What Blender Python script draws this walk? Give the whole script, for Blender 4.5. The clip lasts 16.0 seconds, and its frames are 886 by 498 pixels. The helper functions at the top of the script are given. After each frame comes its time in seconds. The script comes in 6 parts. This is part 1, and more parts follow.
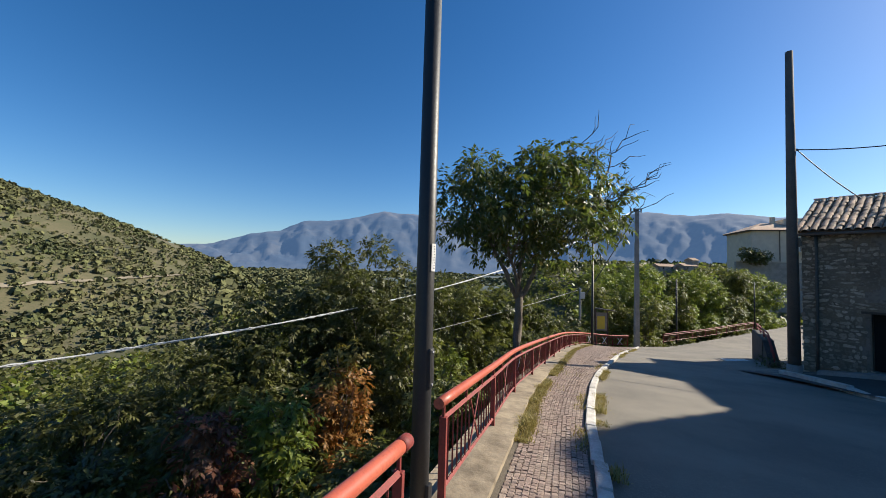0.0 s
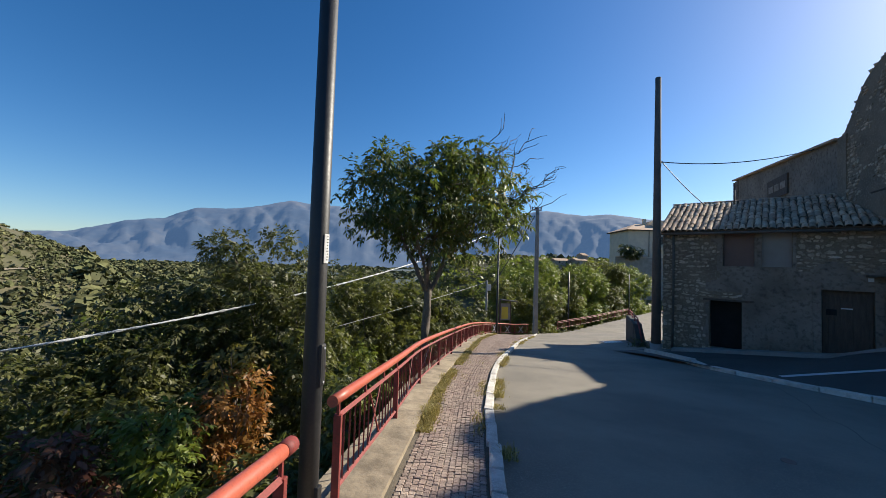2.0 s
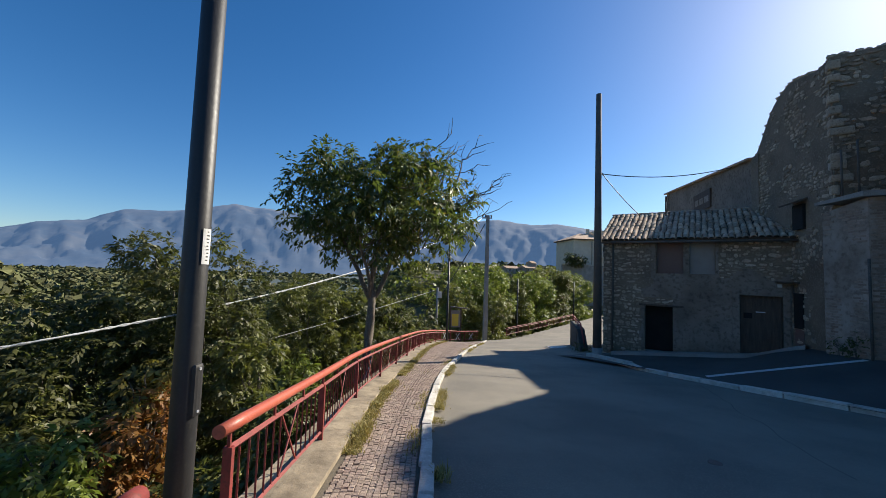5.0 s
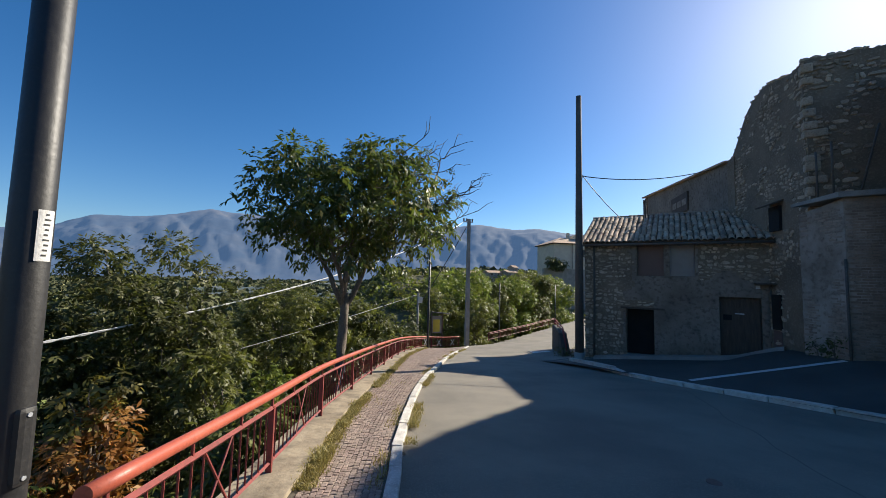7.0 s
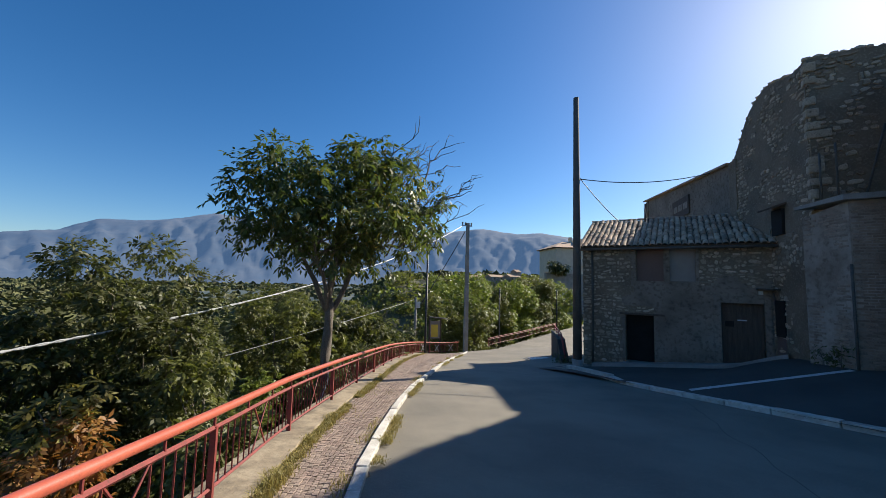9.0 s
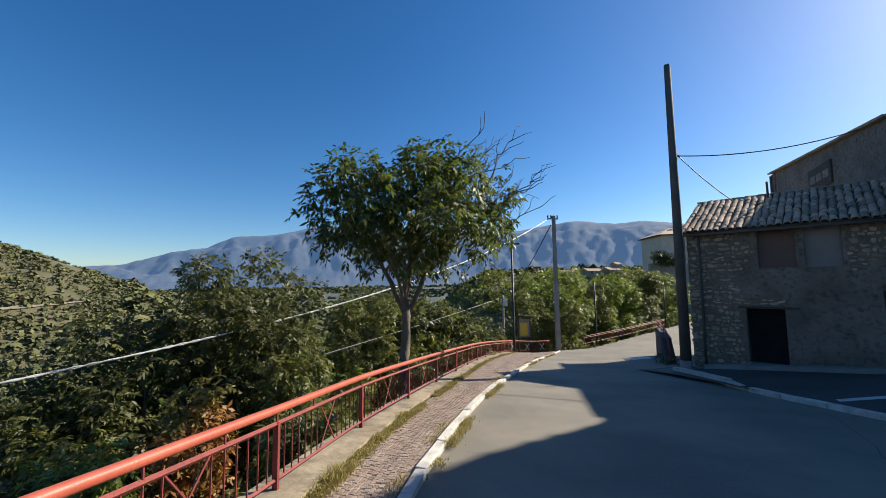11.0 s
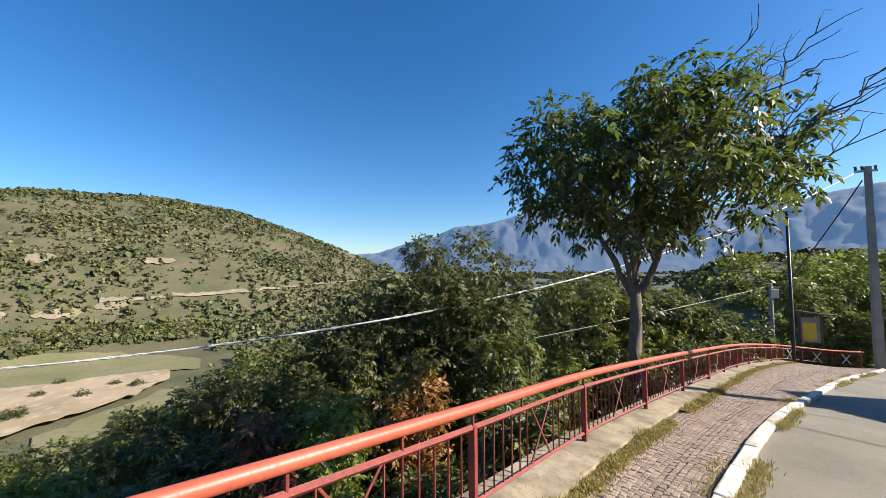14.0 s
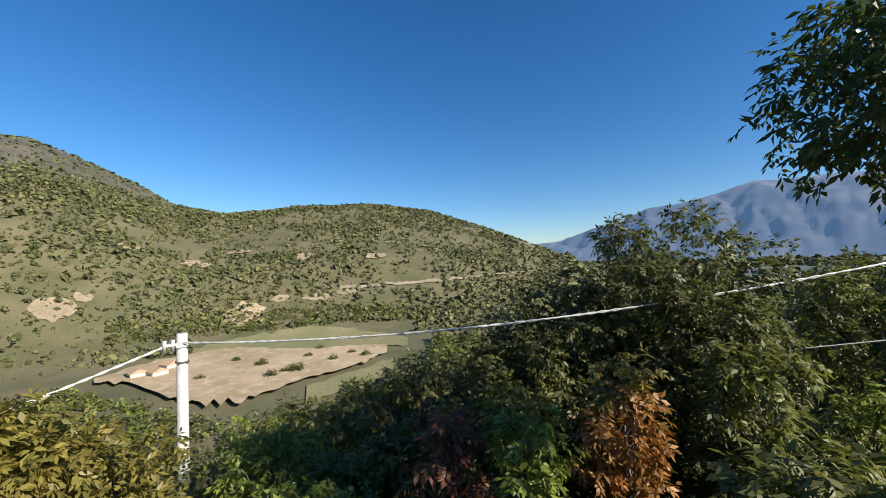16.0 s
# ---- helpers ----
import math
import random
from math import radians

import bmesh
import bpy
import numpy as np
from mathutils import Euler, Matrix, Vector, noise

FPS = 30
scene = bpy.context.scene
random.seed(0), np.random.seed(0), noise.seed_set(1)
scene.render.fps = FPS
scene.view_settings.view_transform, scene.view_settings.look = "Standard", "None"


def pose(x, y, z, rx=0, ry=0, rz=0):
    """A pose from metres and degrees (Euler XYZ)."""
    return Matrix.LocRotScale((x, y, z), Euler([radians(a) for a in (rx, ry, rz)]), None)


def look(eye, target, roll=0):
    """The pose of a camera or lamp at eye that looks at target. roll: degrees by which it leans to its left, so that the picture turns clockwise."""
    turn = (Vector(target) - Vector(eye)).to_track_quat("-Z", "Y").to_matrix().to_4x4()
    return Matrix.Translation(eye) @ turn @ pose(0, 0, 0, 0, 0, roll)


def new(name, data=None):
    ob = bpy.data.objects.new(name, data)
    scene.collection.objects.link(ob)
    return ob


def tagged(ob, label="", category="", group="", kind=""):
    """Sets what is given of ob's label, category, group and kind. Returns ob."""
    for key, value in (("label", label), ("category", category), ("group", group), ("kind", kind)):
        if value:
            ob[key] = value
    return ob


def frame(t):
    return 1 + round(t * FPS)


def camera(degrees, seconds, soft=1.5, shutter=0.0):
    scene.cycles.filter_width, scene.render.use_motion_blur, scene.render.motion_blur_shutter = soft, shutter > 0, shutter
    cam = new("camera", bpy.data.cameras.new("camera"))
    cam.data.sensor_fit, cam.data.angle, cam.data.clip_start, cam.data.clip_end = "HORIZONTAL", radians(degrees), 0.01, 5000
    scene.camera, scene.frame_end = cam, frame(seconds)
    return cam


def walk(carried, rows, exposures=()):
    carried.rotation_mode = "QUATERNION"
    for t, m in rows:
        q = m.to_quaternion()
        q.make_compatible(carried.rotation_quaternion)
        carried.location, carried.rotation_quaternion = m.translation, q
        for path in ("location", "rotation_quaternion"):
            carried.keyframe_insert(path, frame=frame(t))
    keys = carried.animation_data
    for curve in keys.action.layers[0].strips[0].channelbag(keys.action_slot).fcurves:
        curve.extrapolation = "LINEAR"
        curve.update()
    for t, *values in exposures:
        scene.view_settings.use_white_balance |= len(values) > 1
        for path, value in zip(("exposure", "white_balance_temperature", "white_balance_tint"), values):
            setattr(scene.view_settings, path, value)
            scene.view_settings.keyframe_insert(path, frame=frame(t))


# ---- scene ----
cam = camera(99.3, 16.0, soft=0.6)
PATH = [
    (0, (-0.195, 1.266, 1.862), (-0.272, 3.262, 1.961), 1.6),
    (0.5, (-0.192, 1.285, 1.849), (-0.144, 3.282, 1.934), 1.7),
    (1, (-0.191, 1.276, 1.841), (0.003, 3.266, 1.917), 1.8),
    (1.5, (-0.159, 1.268, 1.846), (0.137, 3.245, 1.926), 1.8),
    (2, (-0.093, 1.298, 1.856), (0.286, 3.26, 1.934), 1.8),
    (2.5, (-0.042, 1.311, 1.850), (0.402, 3.259, 1.94), 1.8),
    (3, (0.006, 1.313, 1.860), (0.514, 3.245, 1.964), 1.8),
    (3.5, (0.048, 1.332, 1.860), (0.594, 3.252, 1.978), 1.8),
    (4, (0.090, 1.362, 1.856), (0.658, 3.275, 1.98), 1.8),
    (4.5, (0.122, 1.432, 1.845), (0.711, 3.339, 1.968), 1.9),
    (7, (0.442, 1.942, 1.816), (1.145, 3.808, 1.97), 1.4),
    (7.5, (0.482, 2.060, 1.808), (1.176, 3.927, 1.987), 1.4),
    (8, (0.550, 2.124, 1.817), (1.247, 3.988, 2.015), 1.5),
    (10.3, (1.337, 2.080, 1.868), (1.91, 3.991, 2.004), 0.3),
    (10.5, (1.362, 2.104, 1.864), (1.858, 4.036, 2.01), -0.1),
    (11, (1.371, 2.148, 1.861), (1.596, 4.128, 2.025), -0.8),
    (11.5, (1.338, 2.224, 1.853), (1.372, 4.217, 2.011), -0.9),
    (12, (1.260, 2.426, 1.819), (1.162, 4.42, 1.939), -0.7),
    (12.5, (1.262, 2.691, 1.767), (0.925, 4.658, 1.885), -1.3),
    (13, (1.255, 2.945, 1.722), (0.681, 4.858, 1.832), -1.4),
    (13.5, (1.190, 3.165, 1.674), (0.536, 5.052, 1.781), -1.0),
    (14, (1.136, 3.400, 1.650), (0.313, 5.22, 1.749), -0.4),
    (14.5, (1.080, 3.607, 1.663), (-0.074, 5.238, 1.74), -0.5),
    (15, (0.891, 3.823, 1.648), (-0.472, 5.285, 1.726), -0.6),
    (15.5, (0.642, 4.034, 1.642), (-0.775, 5.444, 1.712), -1.2),
    (16, (0.401, 4.190, 1.628), (-1.157, 5.443, 1.691), -1.8),
]
walk(cam, [(t, look(eye, aim, roll)) for t, eye, aim, roll in PATH],
     [(0, 0.68), (8, 0.68), (11.5, 0.72), (12.5, 0.80), (13.5, 1.0), (14.5, 1.06), (15, 0.92), (15.5, 0.86), (16, 0.80)])

# ---- light ----
SUN_EL, SUN_AZ = radians(30.0), radians(72.2)      # azimuth clockwise from +y
world = bpy.data.worlds.new("sky")
scene.world = world
world.use_nodes = True
wn = world.node_tree.nodes
sky = wn.new("ShaderNodeTexSky")
sky.sky_type, sky.sun_disc = "NISHITA", False
sky.sun_elevation, sky.sun_rotation = SUN_EL, SUN_AZ
sky.air_density, sky.dust_density, sky.ozone_density, sky.altitude = 1.0, 0.6, 4.0, 500
wn["Background"].inputs[1].default_value = 0.085
deep = wn.new("ShaderNodeHueSaturation")
deep.inputs["Saturation"].default_value = 1.27
deep.inputs["Hue"].default_value = 0.503
world.node_tree.links.new(sky.outputs[0], deep.inputs["Color"])
world.node_tree.links.new(deep.outputs[0], wn["Background"].inputs[0])
sun_data = bpy.data.lights.new("sun", "SUN")
sun_data.energy, sun_data.angle, sun_data.color = 5.0, radians(0.55), (1.0, 0.92, 0.78)
sun = new("sun", sun_data)
toward = Vector((math.cos(SUN_EL) * math.sin(SUN_AZ), math.cos(SUN_EL) * math.cos(SUN_AZ), math.sin(SUN_EL)))
sun.matrix_world = look(toward * 50, (0, 0, 0))

# ---- materials ----
def mix_rgb(nt, fac, a, b):
    m = nt.nodes.new("ShaderNodeMix")
    m.data_type = "RGBA"
    for sock, v in ((m.inputs[0], fac), (m.inputs[6], a), (m.inputs[7], b)):
        if hasattr(v, "links"):
            nt.links.new(v, sock)
        else:
            sock.default_value = v if isinstance(v, (int, float)) else (*v, 1)
    return m.outputs[2]


def ramp(nt, src, lo, hi):
    r = nt.nodes.new("ShaderNodeMapRange")
    r.inputs[1].default_value, r.inputs[2].default_value = lo, hi
    nt.links.new(src, r.inputs[0])
    return r.outputs[0]


def tex_noise(nt, scale, detail=4, rough=0.55, stretch=None):
    n = nt.nodes.new("ShaderNodeTexNoise")
    n.inputs["Scale"].default_value, n.inputs["Detail"].default_value = scale, detail
    n.inputs["Roughness"].default_value = rough
    g = nt.nodes.new("ShaderNodeNewGeometry")
    if stretch:
        v = nt.nodes.new("ShaderNodeVectorMath")
        v.operation = "MULTIPLY"
        v.inputs[1].default_value = stretch
        nt.links.new(g.outputs["Position"], v.inputs[0])
        nt.links.new(v.outputs[0], n.inputs["Vector"])
    else:
        nt.links.new(g.outputs["Position"], n.inputs["Vector"])
    return n.outputs["Fac"]


def surface(name, a, b, c=None, scale=3.0, fine=60.0, rough=0.8, metal=0.0, bump=0.3, bump_scale=None, spread=(0.35, 0.65),
            vary=0.0, island=False, stretch=None, transl=None):
    """Two colours mixed by a coarse noise, a third by a fine one, relief, and a spread of tone from piece to piece."""
    m = bpy.data.materials.new(name)
    m.use_nodes = True
    nt = m.node_tree
    p = nt.nodes["Principled BSDF"]
    col = mix_rgb(nt, ramp(nt, tex_noise(nt, scale, 5, 0.6, stretch), *spread), a, b)
    f = tex_noise(nt, fine, 3, 0.6)
    if c:
        col = mix_rgb(nt, ramp(nt, f, 0.5, 0.75), col, c)
    if vary:
        if island:
            src = nt.nodes.new("ShaderNodeNewGeometry").outputs["Random Per Island"]
        else:
            src = nt.nodes.new("ShaderNodeObjectInfo").outputs["Random"]
        h = nt.nodes.new("ShaderNodeHueSaturation")
        nt.links.new(ramp(nt, src, 0, 1), h.inputs["Value"])
        mr = h.inputs["Value"].links[0].from_node
        mr.inputs[3].default_value, mr.inputs[4].default_value = 1 - vary, 1 + vary
        nt.links.new(col, h.inputs["Color"])
        col = h.outputs[0]
    nt.links.new(col, p.inputs["Base Color"])
    p.inputs["Metallic"].default_value = metal
    rr = ramp(nt, f, 0, 1)
    rr.node.inputs[3].default_value, rr.node.inputs[4].default_value = max(0.05, rough - 0.12), min(1, rough + 0.12)
    nt.links.new(rr, p.inputs["Roughness"])
    if bump:
        bn = nt.nodes.new("ShaderNodeBump")
        bn.inputs["Strength"].default_value, bn.inputs["Distance"].default_value = bump, 0.02
        nt.links.new(tex_noise(nt, bump_scale or fine, 4, 0.65), bn.inputs["Height"])
        nt.links.new(bn.outputs[0], p.inputs["Normal"])
    if transl:
        tr = nt.nodes.new("ShaderNodeBsdfTranslucent")
        tr.inputs[0].default_value = (*transl, 1)
        ms = nt.nodes.new("ShaderNodeMixShader")
        ms.inputs[0].default_value = 0.35
        nt.links.new(p.outputs[0], ms.inputs[1])
        nt.links.new(tr.outputs[0], ms.inputs[2])
        nt.links.new(ms.outputs[0], nt.nodes["Material Output"].inputs[0])
    return m


ASPHALT = surface("asphalt", (0.150, 0.132, 0.105), (0.235, 0.206, 0.160), (0.29, 0.255, 0.20), 0.55, 60, 0.85, bump=0.35)
ASPHALT_DARK = surface("dark_asphalt", (0.055, 0.052, 0.048), (0.085, 0.080, 0.072), (0.11, 0.105, 0.095), 0.8, 180, 0.85, bump=0.3)
CONCRETE = surface("concrete", (0.37, 0.300, 0.205), (0.16, 0.126, 0.085), (0.25, 0.203, 0.14), 2.6, 14, 0.9, bump=0.5, spread=(0.42, 0.66))
CONCRETE_GREY = surface("grey_concrete", (0.25, 0.24, 0.22), (0.36, 0.34, 0.31), (0.18, 0.17, 0.16), 1.5, 50, 0.9, bump=0.25)
POLE_DARK = surface("weathered_pole", (0.10, 0.088, 0.075), (0.15, 0.13, 0.11), (0.07, 0.06, 0.055), 2.0, 40, 0.85, bump=0.3)
SETT = surface("porphyry_sett", (0.285, 0.200, 0.158), (0.36, 0.280, 0.215), (0.21, 0.155, 0.13), 4, 70, 0.85, bump=0.4, vary=0.22)
SETT_REST = surface("porphyry_setts", (0.285, 0.200, 0.158), (0.36, 0.280, 0.215), (0.21, 0.155, 0.13), 4, 70, 0.85, bump=0.4, vary=0.22, island=True)
JOINT = surface("sand_joint", (0.15, 0.12, 0.085), (0.09, 0.075, 0.055), (0.21, 0.175, 0.125), 5, 90, 0.95)
KERB = surface("white_limestone_kerb", (0.66, 0.62, 0.55), (0.44, 0.40, 0.34), (0.74, 0.71, 0.65), 5, 55, 0.8, bump=0.5, vary=0.12)
RED = surface("red_paint", (0.27, 0.040, 0.031), (0.19, 0.030, 0.026), (0.12, 0.038, 0.026), 7, 60, 0.68, bump=0.12)
HANDRAIL = surface("sun_bleached_red_paint", (0.50, 0.120, 0.068), (0.43, 0.092, 0.052), (0.36, 0.085, 0.050), 5, 50, 0.46, bump=0.08)
BLACK = surface("dark_iron_paint", (0.017, 0.017, 0.018), (0.026, 0.025, 0.025), (0.034, 0.032, 0.030), 4, 60, 0.5, metal=0.0, bump=0.08)
STONE = surface("limestone_rubble", (0.36, 0.277, 0.195), (0.48, 0.382, 0.28), (0.21, 0.160, 0.11), 3, 22, 0.92, bump=0.6, vary=0.42, island=True)
MORTAR = surface("old_mortar", (0.255, 0.195, 0.135), (0.162, 0.122, 0.085), (0.33, 0.262, 0.19), 1.1, 16, 0.95, bump=0.6)
RENDER_GREY = surface("stained_cement_render", (0.185, 0.145, 0.110), (0.30, 0.242, 0.190), (0.105, 0.082, 0.062), 0.9, 7, 0.92, bump=0.35)
RENDER_PALE = surface("pale_old_plaster", (0.25, 0.200, 0.155), (0.48, 0.40, 0.33), (0.17, 0.132, 0.10), 0.9, 6, 0.92, bump=0.4)
BRICK = surface("weathered_brick", (0.30, 0.22, 0.165), (0.37, 0.29, 0.225), (0.22, 0.175, 0.14), 4, 30, 0.92, bump=0.4, vary=0.2, island=True)
TILE = surface("terracotta_tile", (0.44, 0.275, 0.175), (0.52, 0.38, 0.26), (0.25, 0.18, 0.125), 2.5, 26, 0.85, bump=0.4, vary=0.35)
TILE_REST = surface("terracotta_tiles", (0.44, 0.275, 0.175), (0.52, 0.38, 0.26), (0.25, 0.18, 0.125), 2.5, 26, 0.85, bump=0.4, vary=0.35, island=True)
WOOD = surface("old_brown_wood", (0.085, 0.058, 0.042), (0.125, 0.09, 0.065), (0.055, 0.04, 0.03), 3, 40, 0.8, bump=0.4, stretch=(4, 4, 0.6))
BOARD = surface("brown_board", (0.20, 0.125, 0.10), (0.17, 0.105, 0.085), (0.23, 0.15, 0.12), 1.5, 30, 0.85, bump=0.2)
BOARD_GREY = surface("grey_board", (0.27, 0.235, 0.21), (0.32, 0.285, 0.25), None, 1.5, 30, 0.85, bump=0.2)
# parapet stone with the shade of the house put into its colour
SHADED_STONE = surface("stone_dark_with_shade", (0.050, 0.044, 0.036), (0.078, 0.068, 0.056), (0.035, 0.031, 0.026), 3, 20, 0.9, bump=0.5)
# near-black colour that stands for the shade inside openings
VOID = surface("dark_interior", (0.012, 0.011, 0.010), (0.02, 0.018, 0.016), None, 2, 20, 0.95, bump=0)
CREAM = surface("cream_plaster", (0.66, 0.58, 0.45), (0.58, 0.50, 0.39), None, 1.0, 12, 0.9, bump=0.1)
WHITE = surface("white_paint", (0.72, 0.71, 0.68), (0.62, 0.61, 0.58), (0.5, 0.49, 0.47), 6, 70, 0.55, bump=0.1)
PALE = surface("weathered_white_paint", (0.56, 0.55, 0.53), (0.44, 0.43, 0.41), (0.28, 0.27, 0.26), 3, 14, 0.6, bump=0.15, stretch=(3, 3, 0.6))
STEEL = surface("galvanised_steel", (0.52, 0.53, 0.55), (0.62, 0.63, 0.65), (0.40, 0.41, 0.42), 9, 60, 0.45, metal=0.5, bump=0.1)
WIRE = surface("dull_grey_wire", (0.20, 0.20, 0.19), (0.13, 0.13, 0.125), None, 30, 80, 0.6, bump=0)
CABLE = surface("pale_twisted_cable", (0.60, 0.60, 0.58), (0.46, 0.46, 0.45), None, 30, 80, 0.5, bump=0)
YELLOW = surface("yellow_poster", (0.72, 0.55, 0.06), (0.66, 0.50, 0.07), None, 4, 30, 0.6, bump=0)
GLASS = surface("dark_window_glass", (0.03, 0.035, 0.04), (0.04, 0.045, 0.05), None, 3, 10, 0.12, bump=0)
BARK = surface("grey_bark", (0.17, 0.14, 0.11), (0.10, 0.085, 0.07), (0.23, 0.20, 0.165), 8, 45, 0.95, bump=0.8, stretch=(3, 3, 0.7))


def leaf_mat(name, a, b, tr):
    return surface(name, a, b, None, 1.1, 9, 0.52, bump=0, vary=0.5, island=True, transl=tr)


LEAF = leaf_mat("ash_leaves", (0.044, 0.060, 0.016), (0.085, 0.102, 0.027), (0.14, 0.19, 0.03))
LEAF_DARK = leaf_mat("dark_leaves", (0.062, 0.068, 0.021), (0.118, 0.118, 0.037), (0.13, 0.15, 0.03))
LEAF_OLIVE = leaf_mat("olive_green_leaves", (0.100, 0.110, 0.027), (0.155, 0.155, 0.042), (0.20, 0.22, 0.04))
LEAF_LIME = leaf_mat("lime_green_leaves", (0.125, 0.165, 0.025), (0.180, 0.210, 0.036), (0.26, 0.32, 0.045))
LEAF_ORANGE = leaf_mat("autumn_orange_leaves", (0.26, 0.105, 0.026), (0.28, 0.15, 0.036), (0.36, 0.16, 0.03))
LEAF_RED = leaf_mat("autumn_red_leaves", (0.15, 0.048, 0.030), (0.17, 0.085, 0.040), (0.20, 0.07, 0.03))
LEAF_YELLOW = leaf_mat("yellowing_leaves", (0.21, 0.165, 0.032), (0.15, 0.145, 0.034), (0.28, 0.24, 0.04))
GRASS = leaf_mat("dry_grass", (0.42, 0.330, 0.105), (0.27, 0.245, 0.060), (0.32, 0.26, 0.08))
WOODS = surface("distant_woods", (0.070, 0.080, 0.026), (0.125, 0.122, 0.048), None, 0.02, 0.4, 0.95, bump=0, vary=0.5, island=True)

# ---- mesh tools ----
def mesh_of(name, verts, faces, mats, smooth=False):
    me = bpy.data.meshes.new(name)
    me.from_pydata([tuple(v) for v in verts], [], faces)
    for m in (mats if isinstance(mats, (list, tuple)) else [mats]):
        me.materials.append(m)
    if smooth:
        me.shade_smooth()
    me.update()
    return me


def part(name, bm, material=None, parent=None, label="", smooth=False):
    """One mesh object, from a bmesh or a mesh, under a thing or a part."""
    if isinstance(bm, bmesh.types.BMesh):
        me = bpy.data.meshes.new(name)
        bm.to_mesh(me)
        bm.free()
        me.materials.append(material)
        if smooth:
            me.shade_smooth()
    else:
        me = bm
    ob = new(name, me)
    if parent:
        ob.parent = parent
    return tagged(ob, label)


def thing(name, label, category, group="", at=(0, 0, 0), kind=""):
    ob = new(name)
    ob.location = at
    ob.empty_display_size = 0.2
    return tagged(ob, label, category, group, kind)


def box(bm, x0, x1, y0, y1, z0, z1, m=None, bevel=0.0):
    r = bmesh.ops.create_cube(bm, size=1)
    vs = r["verts"]
    bmesh.ops.transform(bm, matrix=Matrix.Translation(((x0 + x1) / 2, (y0 + y1) / 2, (z0 + z1) / 2)) @ Matrix.Diagonal((x1 - x0, y1 - y0, z1 - z0, 1)), verts=vs)
    if bevel:
        es = {e for v in vs for e in v.link_edges}
        out = bmesh.ops.bevel(bm, geom=list(es), offset=bevel, segments=2, affect="EDGES", profile=0.6)
        vs = list({v for f in out["faces"] for v in f.verts} | {v for v in vs if v.is_valid})
    if m is not None:
        bmesh.ops.transform(bm, matrix=m, verts=[v for v in vs if v.is_valid])
    return bm


def boxed(x0, x1, y0, y1, z0, z1, m=None, bevel=0.0):
    return box(bmesh.new(), x0, x1, y0, y1, z0, z1, m, bevel)


def tube(bm, pts, radii, sides=10, caps=True):
    """A tube along points, with one radius or one for each."""
    pts = [Vector(p) for p in pts]
    if not hasattr(radii, "__len__"):
        radii = [radii] * len(pts)
    rings = []
    for i, p in enumerate(pts):
        d = (pts[min(i + 1, len(pts) - 1)] - pts[max(i - 1, 0)]).normalized()
        side = d.cross(Vector((0, 0, 1)))
        if side.length < 0.05:
            side = d.cross(Vector((0, 1, 0)))
        side.normalize()
        up = side.cross(d)
        rings.append([bm.verts.new(p + radii[i] * (side * math.cos(a) + up * math.sin(a))) for a in [2 * math.pi * k / sides for k in range(sides)]])
    for a, b in zip(rings, rings[1:]):
        for k in range(sides):
            bm.faces.new((a[k], a[(k + 1) % sides], b[(k + 1) % sides], b[k])).smooth = sides > 6
    if caps and sides > 2:
        bm.faces.new(rings[0][::-1])
        bm.faces.new(rings[-1])
    return bm


def tubed(pts, radii, sides=10):
    return tube(bmesh.new(), pts, radii, sides)


def smooth_line(pts, step=0.3):
    """A smooth curve through points, as points about step apart."""
    pts = [Vector(p) for p in pts]
    out = []
    for i in range(len(pts) - 1):
        p0, p1, p2, p3 = pts[max(i - 1, 0)], pts[i], pts[i + 1], pts[min(i + 2, len(pts) - 1)]
        n = max(1, int((p2 - p1).length / step))
        for k in range(n):
            t = k / n
            out.append(0.5 * (2 * p1 + (p2 - p0) * t + (2 * p0 - 5 * p1 + 4 * p2 - p3) * t * t + (3 * p1 - p0 - 3 * p2 + p3) * t ** 3))
    out.append(pts[-1])
    return out


def along(line, s):
    """The point and direction at arc length s of a line."""
    for a, b in zip(line, line[1:]):
        L = (b - a).length
        if s <= L or b is line[-1]:
            d = (b - a).normalized()
            return a + d * s, d
        s -= L


def length(line):
    return sum((b - a).length for a, b in zip(line, line[1:]))


def interp(x, table):
    if x <= table[0][0]:
        return table[0][1]
    for (a, va), (b, vb) in zip(table, table[1:]):
        if x <= b:
            t = (x - a) / (b - a)
            return va + (vb - va) * t
    return table[-1][1]


def ease(a, b, x):
    t = min(1.0, max(0.0, (x - a) / (b - a)))
    return t * t * (3 - 2 * t)


# ---- lie of the land ----
RAIL = smooth_line([(-1.6, -2.0, 0), (-0.95, 1.2, 0), (-0.44, 3.22, 0), (-0.29, 3.85, 0), (0.265, 5.78, 0), (0.81, 7.72, 0), (1.51, 9.72, 0), (2.25, 11.72, 0),
                    (3.05, 13.9, 0), (4.68, 18.3, 0), (6.4, 22.3, 0), (8.3, 26.4, 0)], 0.25)
KERB_LINE = smooth_line([(-0.9, -2.5, 0), (0.05, 1.0, 0), (0.62, 3.0, 0), (1.08, 4.55, 0), (1.55, 6.15, 0), (2.10, 7.75, 0), (3.25, 10.65, 0), (5.0, 14.2, 0), (6.6, 17.4, 0),
                         (9.2, 22.3, 0), (12.1, 27.4, 0), (12.6, 28.4, 0)], 0.25)


